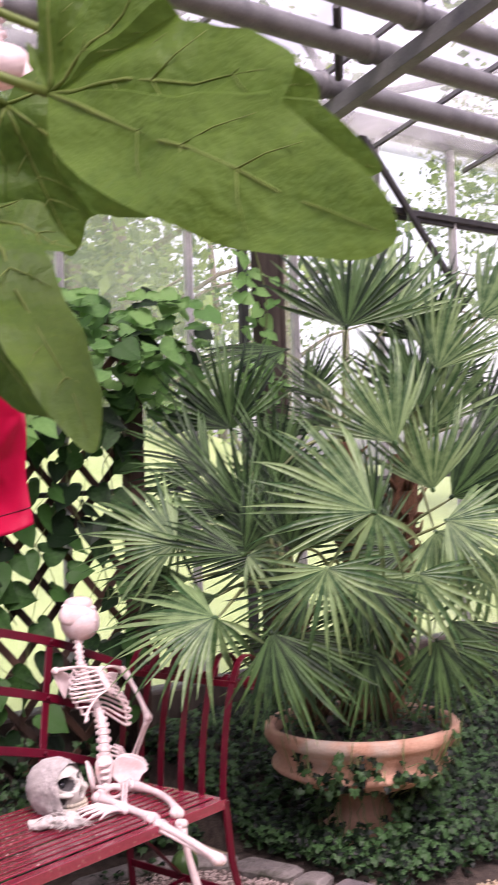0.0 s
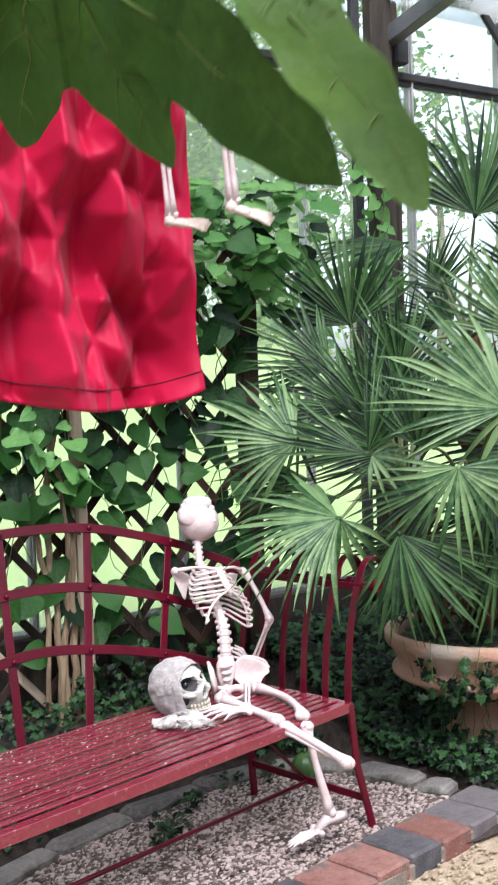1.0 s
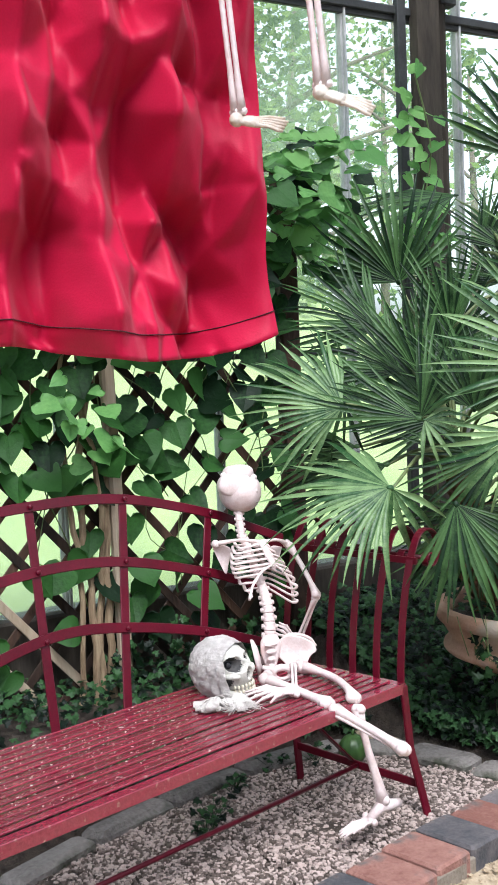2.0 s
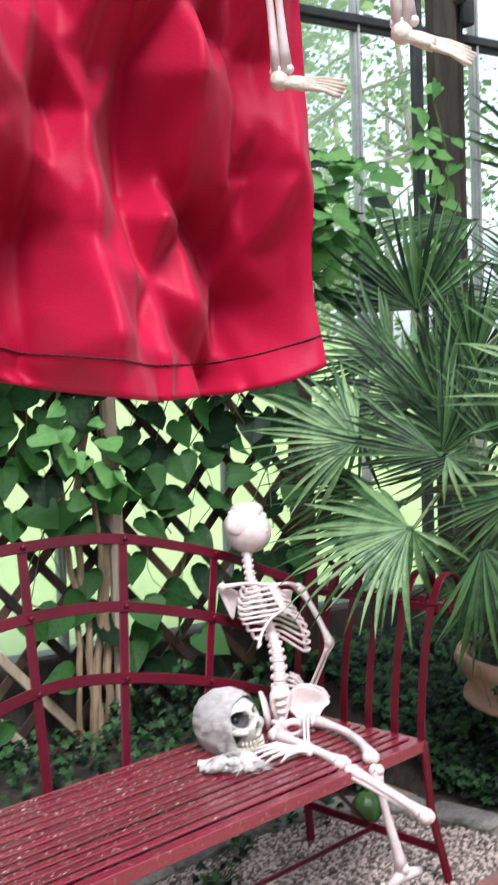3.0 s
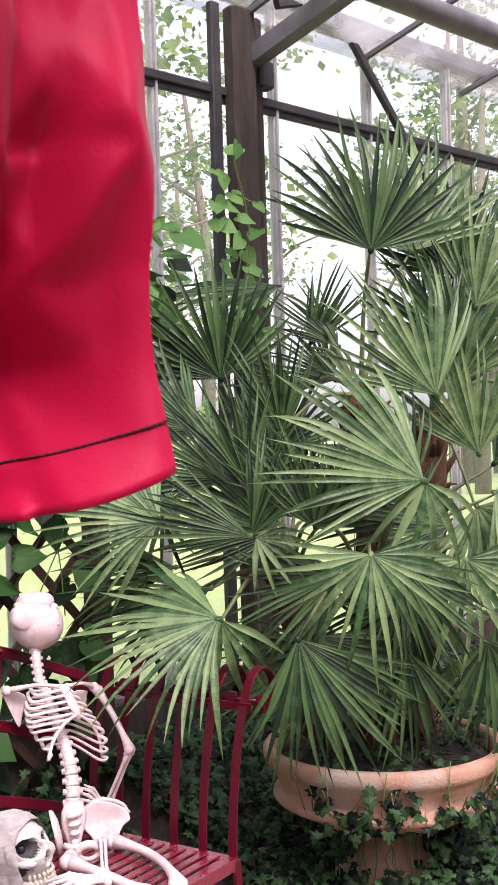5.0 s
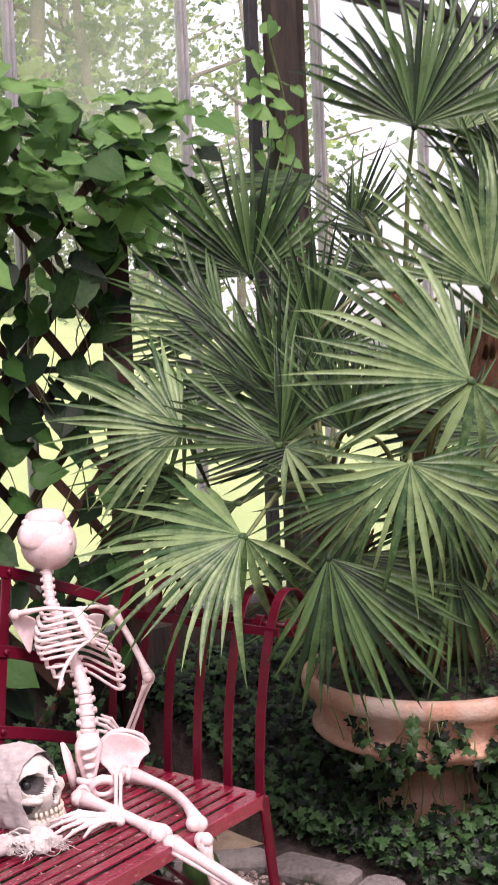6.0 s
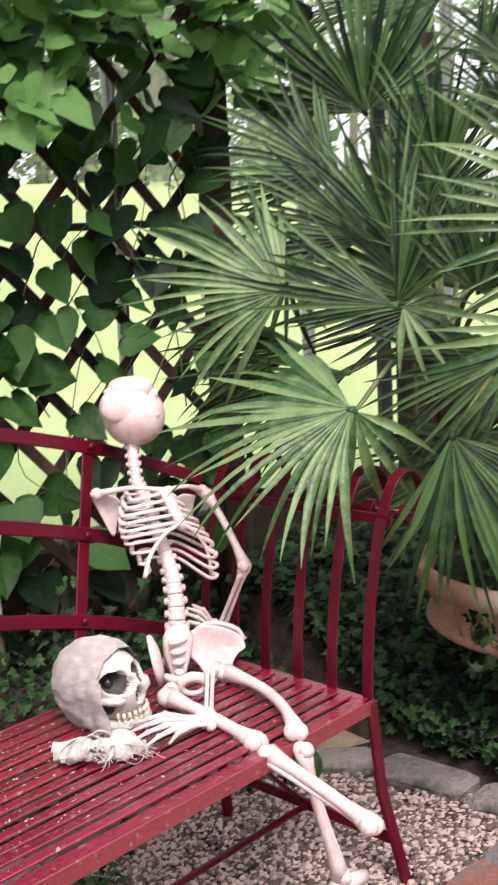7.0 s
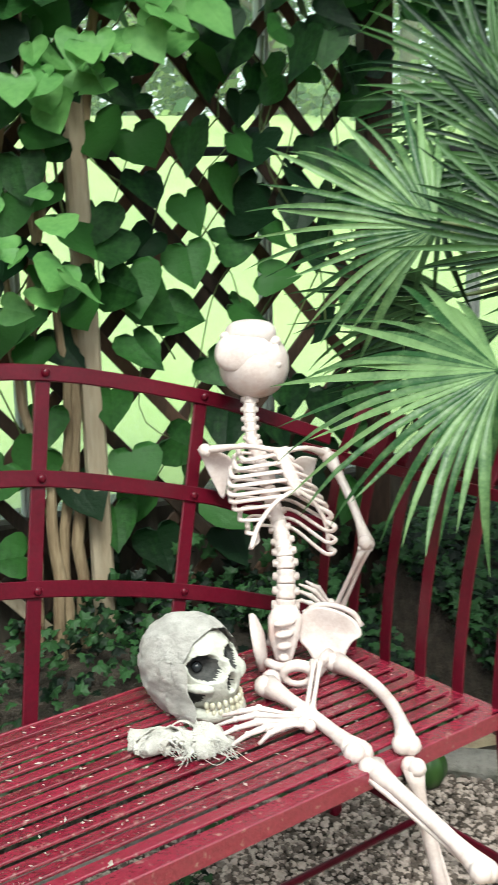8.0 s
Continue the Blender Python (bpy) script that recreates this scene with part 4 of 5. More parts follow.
def red_cape():
    """A gathered sheet of satin: long flat pleats from the neck, creased facets towards a stitched hem."""
    nx, nz = 230, 190
    right_low, left = Vector((-1.679, -2.05, 1.489)), Vector((-0.985, 0.17, 0)).normalized()
    out = Vector((-0.17, -0.985, 0))

    def zigzag(w):
        w = w % 1.0
        return abs(w - 0.5) * 4 - 1

    verts = []
    for side in (0, 1):
        for j in range(nz + 1):
            h = j / nz
            for i in range(nx + 1):
                s = i / nx
                x = s * (0.54 - 0.36 * max(0, h - 0.25) ** 1.15) + 0.1 * max(0, h - 0.12) ** 1.2 + 0.006 * math.sin(h * 14)
                # pleats fanning down from the neck
                fold = 0.0
                for k in (-0.004, 0.0, 0.004):
                    w = s + k
                    fold += 0.02 * zigzag(w * 6.5 + 0.45 * noise.noise((w * 2, h * 1.6, 2)) + 0.25 * h) * (0.25 + 0.75 * min(1, h / 0.55)) / 1.5
                    fold += 0.066 * (crumple(w * 7 + 0.8 * h, h * 6.4 + 1.6 * w, 4.3) - 0.5) * (1.0 - 0.55 * h) / 1.5
                    fold += 0.036 * (crumple(w * 13 - 1.6 * h, h * 11 + 2 * w, 11.0) - 0.5) * (1.0 - 0.4 * h) / 1.5
                    fold += 0.026 * (crumple(w * 22 + 3 * h, h * 19 - 3 * w, 17.0) - 0.5) / 1.5
                fold += 0.0022 * noise.noise((s * 26, h * 18, 4))
                fold *= 0.2 + 0.8 * min(1, s / 0.1)
                z = 0.80 * h - (0.022 * math.sin(min(1, s / 0.13) * math.pi / 2) - 0.016 * min(1, max(0, s - 0.13) / 0.3)) * (1 - h) ** 3 + 0.004 * math.sin(s * 17) * (1 - h) ** 3
                p = right_low + left * x + out * (fold + 0.1 * max(0, h - 0.3) + side * 0.0012)
                verts.append((p.x, p.y, p.z + z))
    faces = []
    n = (nx + 1) * (nz + 1)
    for j in range(nz):
        for i in range(nx):
            a = j * (nx + 1) + i
            faces.append((a, a + 1, a + nx + 2, a + nx + 1))
            faces.append((n + a, n + a + nx + 1, n + a + nx + 2, n + a + 1))
    faces += [(i, n + i, n + i + 1, i + 1) for i in range(nx)]
    cape = thing("cape", "crumpled red satin cape hanging from the small skeleton", "cape")
    part("cloth", Geo().add(verts, faces), SATIN, cape)
    seam = Geo()
    row = 5 * (nx + 1)
    for i in range(nx - 1):
        a, b = Vector(verts[n + row + i]), Vector(verts[n + row + i + 1])
        seam.tube([a + out * 0.001, b + out * 0.001], 0.0006, 4)
    part("hem_stitching", seam, THREAD, cape)


def fig_leaf(parent, hub, tips, veins=5, wide=0.039):
    """A lobed blade through hub and tips, with raised ribs."""
    hub = Vector(hub)
    tips = [Vector(t) for t in tips]
    side = Vector((0, 0, 0))
    for a, b in zip(tips, tips[1:]):
        side += (a - hub).cross(b - hub)
    up = side.normalized()
    x = (tips[len(tips) // 2] - hub).normalized()
    x = (x - up * x.dot(up)).normalized()
    y = up.cross(x)
    lobes = []
    for t in tips:
        d = t - hub
        lobes.append((math.atan2(d.dot(y), d.dot(x)), math.hypot(d.dot(x), d.dot(y)), d.dot(up)))
    n, rings = 300, 10
    lo, hi = min(l[0] for l in lobes) - 0.75, max(l[0] for l in lobes) + 0.75
    verts = [hub]
    mean = sum(l[1] for l in lobes) / len(lobes)
    broad = {}
    for t, (b, length, h) in zip(tips, lobes):
        gap = min((t - o).length for o in tips if o is not t)
        broad[b] = min(0.24 * length, 0.6 * gap, wide)
    for i in range(n + 1):
        a = lo + (hi - lo) * i / n
        r = mean * 0.4 * min(1, min(a - lo, hi - a) / 0.5 + 0.15)
        rise = 0
        for b, length, h in lobes:
            d = abs(a - b)
            # a tapering lobe: the farthest point of its outline in this direction
            if d > 1.2:
                continue
            near_end, far_end, slope = 0.05 * length, length, math.tan(d)
            for step in range(16):
                x_mid = (near_end + far_end) / 2
                q = x_mid / length
                if x_mid * slope < broad[b] * 2.05 * q**0.5 * (1 - q) ** 0.65:
                    near_end = x_mid
                else:
                    far_end = x_mid
            k = max(1e-4, near_end / math.cos(d))
            fused = (r**6 + k**6) ** (1 / 6)
            if k > r:
                rise = h / length
            r = fused
        r *= 1 + 0.006 * math.sin(a * 46)
        for j in range(1, rings + 1):
            q = j / rings
            dist = r * q
            flex = 0.02 * noise.noise((math.cos(a) * dist * 30, math.sin(a) * dist * 30, hub.x * 9)) - 0.25 * dist * dist
            verts.append(hub + x * math.cos(a) * dist + y * math.sin(a) * dist + up * (rise * dist * 0.9 + flex * 0.5))
    faces = [(0, 1 + i * rings, 1 + (i + 1) * rings) for i in range(n)]
    faces += [(1 + i * rings + j, 1 + (i + 1) * rings + j, 2 + (i + 1) * rings + j, 2 + i * rings + j)[::-1] for i in range(n) for j in range(rings - 1)]
    leaf = part("leaf", Geo().add(verts, faces), FIG_LEAF, parent)
    ribs = Geo()
    for b, length, h in lobes:
        def on(dist, sway=0.0):
            flex = 0.02 * noise.noise((math.cos(b) * dist * 30, math.sin(b) * dist * 30, hub.x * 9)) - 0.25 * dist * dist
            return hub + x * math.cos(b) * dist + y * math.sin(b) * dist + up * (h / length * dist * 0.9 + flex * 0.5)
        line = [on(length * k / 8 * 0.97) for k in range(9)]
        ribs.tube(line, [0.0016 - 0.0014 * k / 8 for k in range(9)], 6)
        for k in range(2, veins + 1):
            f = k / (veins + 1.5)
            for s in (1, -1):
                p = on(length * f)
                d = x * math.cos(b + s * 0.9) + y * math.sin(b + s * 0.9)
                e = x * math.cos(b + s * 0.55) + y * math.sin(b + s * 0.55)
                w = min(length * 0.3, broad[b] * 0.95) * math.sin(math.pi * min(0.95, f + 0.12)) ** 0.7
                ribs.tube([p, p + d * w * 0.5 + up * 0.0002, p + d * w * 0.75 + e * w * 0.35 - up * 0.0004], [0.0006, 0.00045, 0.0002], 4)
    part("vein", ribs, FIG_VEIN, leaf, "pale raised veins")
    return leaf


def fig_branch():
    fig = thing("fig_branch", "overhanging fig branch with large lobed green leaves", "fig tree")
    wood = Geo().tube(curve([(-2.6, -1.2, 0.0), (-2.7, -1.5, 0.9), (-2.62, -2.0, 1.6), (-2.4, -2.45, 1.9), (-2.22, -2.62, 1.86)], 20), [0.03 - 0.0011 * i for i in range(21)], 9)
    part("branch", wood, BARK, fig)
    stalks = Geo()
    for a, m, b in (((-2.24, -2.6, 1.865), (-2.15, -2.72, 1.8), (-2.075, -2.795, 1.756)), ((-2.22, -2.62, 1.86), (-2.1, -2.68, 1.85), (-1.977, -2.772, 1.785)), ((-2.22, -2.62, 1.86), (-2.1, -2.6, 1.86), (-1.993, -2.599, 1.815)), ((-2.22, -2.62, 1.86), (-2.12, -2.64, 1.81), (-2.045, -2.652, 1.728)), ((-2.23, -2.6, 1.86), (-2.16, -2.56, 1.82), (-2.093, -2.538, 1.757))):
        stalks.tube(curve([a, m, b], 8), 0.0028, 7)
    part("leaf_stalk", stalks, FIG_VEIN, fig)
    fig_leaf(fig, (-2.075, -2.795, 1.756), [(-2.052, -3.016, 1.647), (-2.023, -2.933, 1.74), (-2.046, -2.868, 1.813), (-2.073, -2.806, 1.829)])
    fig_leaf(fig, (-1.977, -2.772, 1.785), [(-1.9, -2.815, 1.725), (-1.874, -2.844, 1.732), (-1.91, -2.828, 1.782)])
    fig_leaf(fig, (-1.993, -2.599, 1.815), [(-1.949, -2.634, 1.836), (-1.893, -2.636, 1.743), (-1.936, -2.591, 1.715), (-2.01, -2.567, 1.733), (-2.046, -2.565, 1.789)])
    fig_leaf(fig, (-2.093, -2.538, 1.757), [(-2.032, -2.722, 1.587), (-2.028, -2.567, 1.621), (-2.072, -2.465, 1.646), (-2.148, -2.472, 1.703)])
    fig_leaf(fig, (-2.045, -2.652, 1.728), [(-2.049, -2.792, 1.571), (-1.998, -2.692, 1.696), (-2.026, -2.681, 1.729)], 5, 0.028)


hanging_skeleton()
red_cape()
fig_branch()

# ---- trellis and climber ----
TRELLIS_Y = 0.97
trellis = thing("trellis", "dark diamond wooden trellis panel standing behind the bench", "trellis")
X0, X1, Z0, Z1 = -1.55, 0.5, 0.1, 2.2
STEP = 0.2105
for s in (1, -1):
    k = 1.13 * s
    for i in range(-14, 26):
        # slats z = c + k x, clipped to the panel
        c = 0.02 + i * STEP * 1.13
        pts = []
        for x in (X0, X1):
            z = c + k * (x - X0)
            if Z0 <= z <= Z1:
                pts.append((x, z))
        for z in (Z0, Z1):
            x = X0 + (z - c) / k
            if X0 < x < X1:
                pts.append((x, z))
        if len(pts) < 2 or math.dist(pts[0], pts[1]) < 0.12:
            continue
        (xa, za), (xb, zb) = sorted(pts)[:1][0], sorted(pts)[-1]
        y = TRELLIS_Y + (0.004 if s > 0 else -0.006)
        # slats that end left of x = -0.35 take the paler wood
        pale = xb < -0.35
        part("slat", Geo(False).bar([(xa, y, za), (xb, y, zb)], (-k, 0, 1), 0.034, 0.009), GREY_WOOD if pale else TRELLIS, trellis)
for x0, x1 in ((0.485, 0.575), (-1.62, -1.54)):
    part("post", Geo(False).block(x0, x1, TRELLIS_Y - 0.03, TRELLIS_Y + 0.03, 0, 2.24, 0.006), TRELLIS, trellis)
for z in (0.09, 2.2):
    part("rail", Geo(False).block(X0, X1, TRELLIS_Y - 0.02, TRELLIS_Y + 0.02, z - 0.02, z + 0.02, 0.004), TRELLIS, trellis)
stake = thing("stake", "split pale wooden stake among the climber's stems", "stake")
part("shaft", Geo(False).bar(curve([(-0.33, 0.9, 0.0), (-0.335, 0.91, 0.9), (-0.35, 0.92, 1.75)], 8), (1, 0.1, 0), 0.055, 0.04), GREY_WOOD, stake)


def heart(size, rnd):
    """A heart-shaped blade with a folded midrib and curled rim; stalk end at the origin, tip along -z."""
    half = [(0.0, -0.02), (0.16, 0.14), (0.34, 0.16), (0.47, 0.02), (0.5, -0.18), (0.42, -0.42), (0.26, -0.66), (0.1, -0.86), (0.0, -1.0)]
    fold, curl, lop, wave = rnd.uniform(0.05, 0.3), rnd.uniform(0.0, 0.3), rnd.uniform(0.88, 1.12), rnd.uniform(0, 6)
    g = Geo()
    rows = []
    for i, (a, b) in enumerate(half):
        mid = (0, -curl * b * b, min(b, 0.0))
        rows.append((mid, (a * 0.55, fold * a * 0.6 - curl * b * b, b), (a, fold * a * 0.5 - curl * b * b - 0.16 * a * a + 0.05 * math.sin(b * 9 + wave) * min(1, a * 4), b)))
    verts, faces = [], []
    for s in (1, -1):
        o = len(verts)
        for mid, q, r in rows:
            for p in (mid, q, r):
                verts.append((p[0] * 1.12 * s * size * (lop if s > 0 else 2 - lop), p[1] * size, p[2] * size))
        for i in range(len(rows) - 1):
            for j in (0, 1):
                f = (o + i * 3 + j, o + i * 3 + j + 1, o + i * 3 + j + 4, o + i * 3 + j + 3)
                faces.append(f if s > 0 else f[::-1])
    return g.add(verts, faces)


rnd = random.Random(11)
HEARTS = [[heart(s, rnd).mesh("leaf", m) for s in (0.085, 0.105, 0.118, 0.13)] for m in (VINE_LEAF, VINE_LEAF_PALER)]
vine = thing("climbing_vine", "climbing vine with heart-shaped green leaves over the trellis", "climber")
trunkset = [
    [(-0.47, 0.9, 0.0), (-0.45, 0.9, 0.5), (-0.47, 0.93, 1.0), (-0.43, 0.9, 1.5), (-0.48, 0.93, 2.1)],
    [(-0.41, 0.92, 0.0), (-0.43, 0.91, 0.4), (-0.4, 0.9, 0.9), (-0.46, 0.93, 1.4), (-0.4, 0.92, 2.0)],
    [(-0.52, 0.93, 0.0), (-0.49, 0.92, 0.6), (-0.53, 0.93, 1.2), (-0.5, 0.91, 1.9)],
    [(-0.37, 0.94, 0.0), (-0.39, 0.9, 0.6), (-0.36, 0.93, 1.1), (-0.3, 0.93, 1.6), (-0.2, 0.94, 2.15)],
]
for pts in trunkset:
    r = rnd.uniform(0.013, 0.022)
    part("stem", Geo().tube([p + Vector((rnd.gauss(0, 0.004), rnd.gauss(0, 0.004), 0)) for p in curve(pts, 26)], [r * (1 - 0.4 * i / 26) * rnd.uniform(0.85, 1.15) for i in range(27)], 8), BARK, vine)
for i in range(30):
    x = rnd.uniform(-1.3, 0.5)
    pts = [(x, 0.93, rnd.uniform(0.5, 1.4))]
    for k in range(4):
        pts.append((pts[-1][0] + rnd.uniform(-0.16, 0.16), 0.93 + rnd.uniform(-0.02, 0.04), pts[-1][2] + rnd.uniform(0.1, 0.3)))
    part("tendril", Geo().tube(curve(pts, 14), rnd.uniform(0.0015, 0.003), 5), STEM, vine)
rest = {0: Geo(), 1: Geo()}
count = 0
spots = []
for i in range(5200):
    x, z = rnd.uniform(-1.6, 0.8), rnd.uniform(0.35, 2.32)
    if z > 1.93:
        dense = 1.0
    elif z > 1.6:
        dense = 0.75
    elif x < -0.1:
        dense = 0.56 if z > 1.05 else 0.13 if x > -0.45 else 0.05
    elif x < 0.14:
        dense = 0.42 if z > 1.1 else 0.12
    else:
        dense = 0.14
    if x > 0.5:
        dense *= 0.6 if z > 1.75 else 0.0
    if x > 0.3 and 1.5 < z < 1.8:
        dense *= 0.4
    if noise.noise((x * 2.6, z * 2.6, 8)) * 0.8 + 0.62 < rnd.random():
        continue
    if rnd.random() > dense:
        continue
    gap = 0.06 if z < 1.7 else 0.04
    if any(abs(x - a) < gap and abs(z - b) < gap for a, b in spots):
        continue
    spots.append((x, z))
spots.sort(key=lambda q: -q[0] - 0.3 * q[1])
for x, z in spots:
    y = 0.915 - rnd.uniform(0, 0.05) - (0.16 * rnd.random() if z > 1.7 else 0) - (0.14 * rnd.random() if z > 2.0 else 0)
    # paler blade mostly above about 1.86 m, and in clumps lower down
    paler = 1 if (z > 1.86 + 0.1 * noise.noise((x * 4, z * 4, 3)) and rnd.random() < 0.8) or (z > 1.25 and noise.noise((x * 3.5, z * 3.5, 21)) > 0.38) else 0
    tilt = rnd.uniform(-42, 10) if z < 1.9 else rnd.uniform(-75, -15)
    m = Matrix.Translation((x, y, z)) @ Matrix.Rotation(radians(rnd.gauss(-18, 36)), 4, "Z") @ Matrix.Rotation(radians(tilt), 4, "X") @ Matrix.Rotation(radians(rnd.gauss(0, 40)), 4, "Y")
    me = HEARTS[paler][rnd.randrange(4) if z > 1.5 else rnd.randrange(1, 4)]
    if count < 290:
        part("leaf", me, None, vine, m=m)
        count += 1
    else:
        rest[paler].add([m @ v.co for v in me.vertices], [tuple(p.vertices) for p in me.polygons])
# paler growth spilling forward over the top
for i in range(330):
    x = rnd.uniform(-1.3, 0.66)
    z = rnd.uniform(1.84, 2.27) + 0.06 * noise.noise((x * 4, 1, 0))
    if x > 0.45:
        z -= 0.1
    y = 0.93 - rnd.random() ** 1.4 * 0.3 * (1.2 - abs(z - 2.05) * 2)
    m = Matrix.Translation((x, y, z)) @ Matrix.Rotation(radians(rnd.gauss(-18, 38)), 4, "Z") @ Matrix.Rotation(radians(rnd.uniform(-70, -12)), 4, "X") @ Matrix.Rotation(radians(rnd.gauss(0, 40)), 4, "Y") @ Matrix.Scale(rnd.uniform(0.6, 0.95), 4)
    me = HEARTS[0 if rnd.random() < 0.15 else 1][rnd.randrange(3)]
    paler = 1 if me in HEARTS[1] else 0
    rest[paler].add([m @ v.co for v in me.vertices], [tuple(p.vertices) for p in me.polygons])
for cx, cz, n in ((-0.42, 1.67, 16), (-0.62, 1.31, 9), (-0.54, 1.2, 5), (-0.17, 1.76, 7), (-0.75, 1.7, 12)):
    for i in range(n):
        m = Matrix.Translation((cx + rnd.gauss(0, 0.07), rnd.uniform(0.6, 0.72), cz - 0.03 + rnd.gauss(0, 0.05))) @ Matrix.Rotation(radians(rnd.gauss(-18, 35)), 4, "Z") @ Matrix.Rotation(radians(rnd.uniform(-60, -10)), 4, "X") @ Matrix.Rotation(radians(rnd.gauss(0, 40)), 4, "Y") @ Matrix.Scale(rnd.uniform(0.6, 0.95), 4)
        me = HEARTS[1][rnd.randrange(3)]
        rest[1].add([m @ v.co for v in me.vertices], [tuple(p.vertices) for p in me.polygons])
for paler, g in rest.items():
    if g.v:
        tagged(part("small_leaves", g, (VINE_LEAF, VINE_LEAF_PALER)[paler], vine), kind="stuff")

# a slender shoot on the column
shoot = thing("climbing_shoot", "young green climber twining up the column", "climber")
part("stem", Geo().tube(curve([(1.3, 0.9, 0.3), (1.25, 0.88, 1.2), (1.22, 0.9, 1.9), (1.3, 0.9, 2.3), (1.2, 0.88, 2.62)], 20), 0.004, 6), STEM, shoot)
for i in range(46):
    z = rnd.uniform(1.8, 2.66)
    m = Matrix.Translation((1.25 + rnd.gauss(0, 0.07), 0.9 + rnd.gauss(0, 0.03), z)) @ Matrix.Rotation(radians(rnd.uniform(-60, 30)), 4, "Z") @ Matrix.Rotation(radians(rnd.uniform(-70, 0)), 4, "X") @ Matrix.Rotation(rnd.uniform(-1, 1), 4, "Y") @ Matrix.Diagonal((0.6, 0.6, 0.75, 1))
    part("leaf", HEARTS[1][rnd.randrange(3)], None, shoot, m=m)

# ---- the potted palm ----
POT = Vector((0.885, -0.062, 0.0))
pot = thing("urn", "large weathered terracotta urn on a narrow foot", "plant pot", m=Matrix.Translation(POT))


def lathe(profile, n=48):
    g = Geo()
    verts = [(r * math.cos(2 * math.pi * k / n), r * math.sin(2 * math.pi * k / n), z) for r, z in profile for k in range(n)]
    return g.add(verts, [(i * n + k, i * n + (k + 1) % n, (i + 1) * n + (k + 1) % n, (i + 1) * n + k) for i in range(len(profile) - 1) for k in range(n)])


part("bowl", lathe([(0.1, 0.25), (0.19, 0.262), (0.27, 0.29), (0.325, 0.325), (0.352, 0.334), (0.362, 0.345), (0.36, 0.358), (0.342, 0.37), (0.336, 0.385), (0.35, 0.41), (0.362, 0.43), (0.366, 0.445), (0.382, 0.452), (0.39, 0.47), (0.39, 0.495), (0.382, 0.505), (0.365, 0.508), (0.35, 0.498), (0.347, 0.45)]), TERRACOTTA, pot)
part("foot", lathe([(0.17, -0.03), (0.17, 0.09), (0.135, 0.12), (0.115, 0.15), (0.112, 0.21), (0.128, 0.25), (0.15, 0.265)]), TERRACOTTA, pot)
part("soil", Geo().ball((0, 0, 0.44), (0.35, 0.35, 0.05), None, 24, 8), SOIL, pot)


def fan(rnd, n, spread, droop, loose, split):
    """A pleated fan blade of unit radius, along +x, facing +z; its leaflets part from one another at split."""
    g = Geo()
    step = radians(spread) / n
    for i in range(n):
        a = (i - (n - 1) / 2) * step
        length = (1 - 0.26 * (abs(a) / radians(spread / 2)) ** 2.2) * rnd.uniform(0.84, 1.06)
        part_at = split * rnd.uniform(0.8, 1.2)
        swing, fall = rnd.gauss(0, 0.012 + 0.03 * loose), rnd.choice((0.5, 0.8, 1.0, 1.3, 2.2)) * droop
        twist = rnd.gauss(0, 0.35 * loose)
        bend = rnd.choice((0, 0, 0.3, 0.8, 2.2, -0.4)) * loose * 0.5
        broad = part_at * step * 0.5 * rnd.uniform(0.9, 1.12)
        rows = []
        for q in (0.02, 0.2, 0.38, 0.52, 0.66, 0.79, 0.9, 1.0):
            d = length * q
            b = a + swing * max(0, q - 0.4) * 2
            t = max(0.0, (q - part_at) / (1 - part_at))
            half = d * step * 0.5 if q < part_at else broad * (0.96 - 0.3 * t - 0.62 * t**2.4)
            z = -fall * max(0, q - 0.35) ** 2 - bend * max(0, q - 0.68) ** 2 - 0.06 * (a / 1.6) ** 2 * d
            c = Vector((math.cos(b) * d, math.sin(b) * d, z))
            s = Vector((-math.sin(b), math.cos(b), 0)) + Vector((0, 0, twist * max(0, q - 0.5)))
            rows.append((c + s * half, c - Vector((0, 0, half * 0.75)), c - s * half))
        verts = [p for row in rows for p in row]
        g.add(verts, [(k * 3 + j, k * 3 + 3 + j, k * 3 + 4 + j, k * 3 + 1 + j) for k in range(len(rows) - 1) for j in (0, 1)])
    g.ball((0.0, 0, -0.004), (0.03, 0.024, 0.01), None, 8, 5)
    return g


rnd = random.Random(21)
FANS = {}
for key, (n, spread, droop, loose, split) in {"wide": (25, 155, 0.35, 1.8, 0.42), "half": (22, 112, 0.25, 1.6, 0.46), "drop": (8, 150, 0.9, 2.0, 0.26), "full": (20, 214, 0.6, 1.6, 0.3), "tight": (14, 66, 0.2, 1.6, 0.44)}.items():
    FANS[key] = [[fan(rnd, n, spread, droop, loose, split).mesh("frond", m) for k in range(2)] for m in (PALM_LEAF, PALM_SUNLIT)]

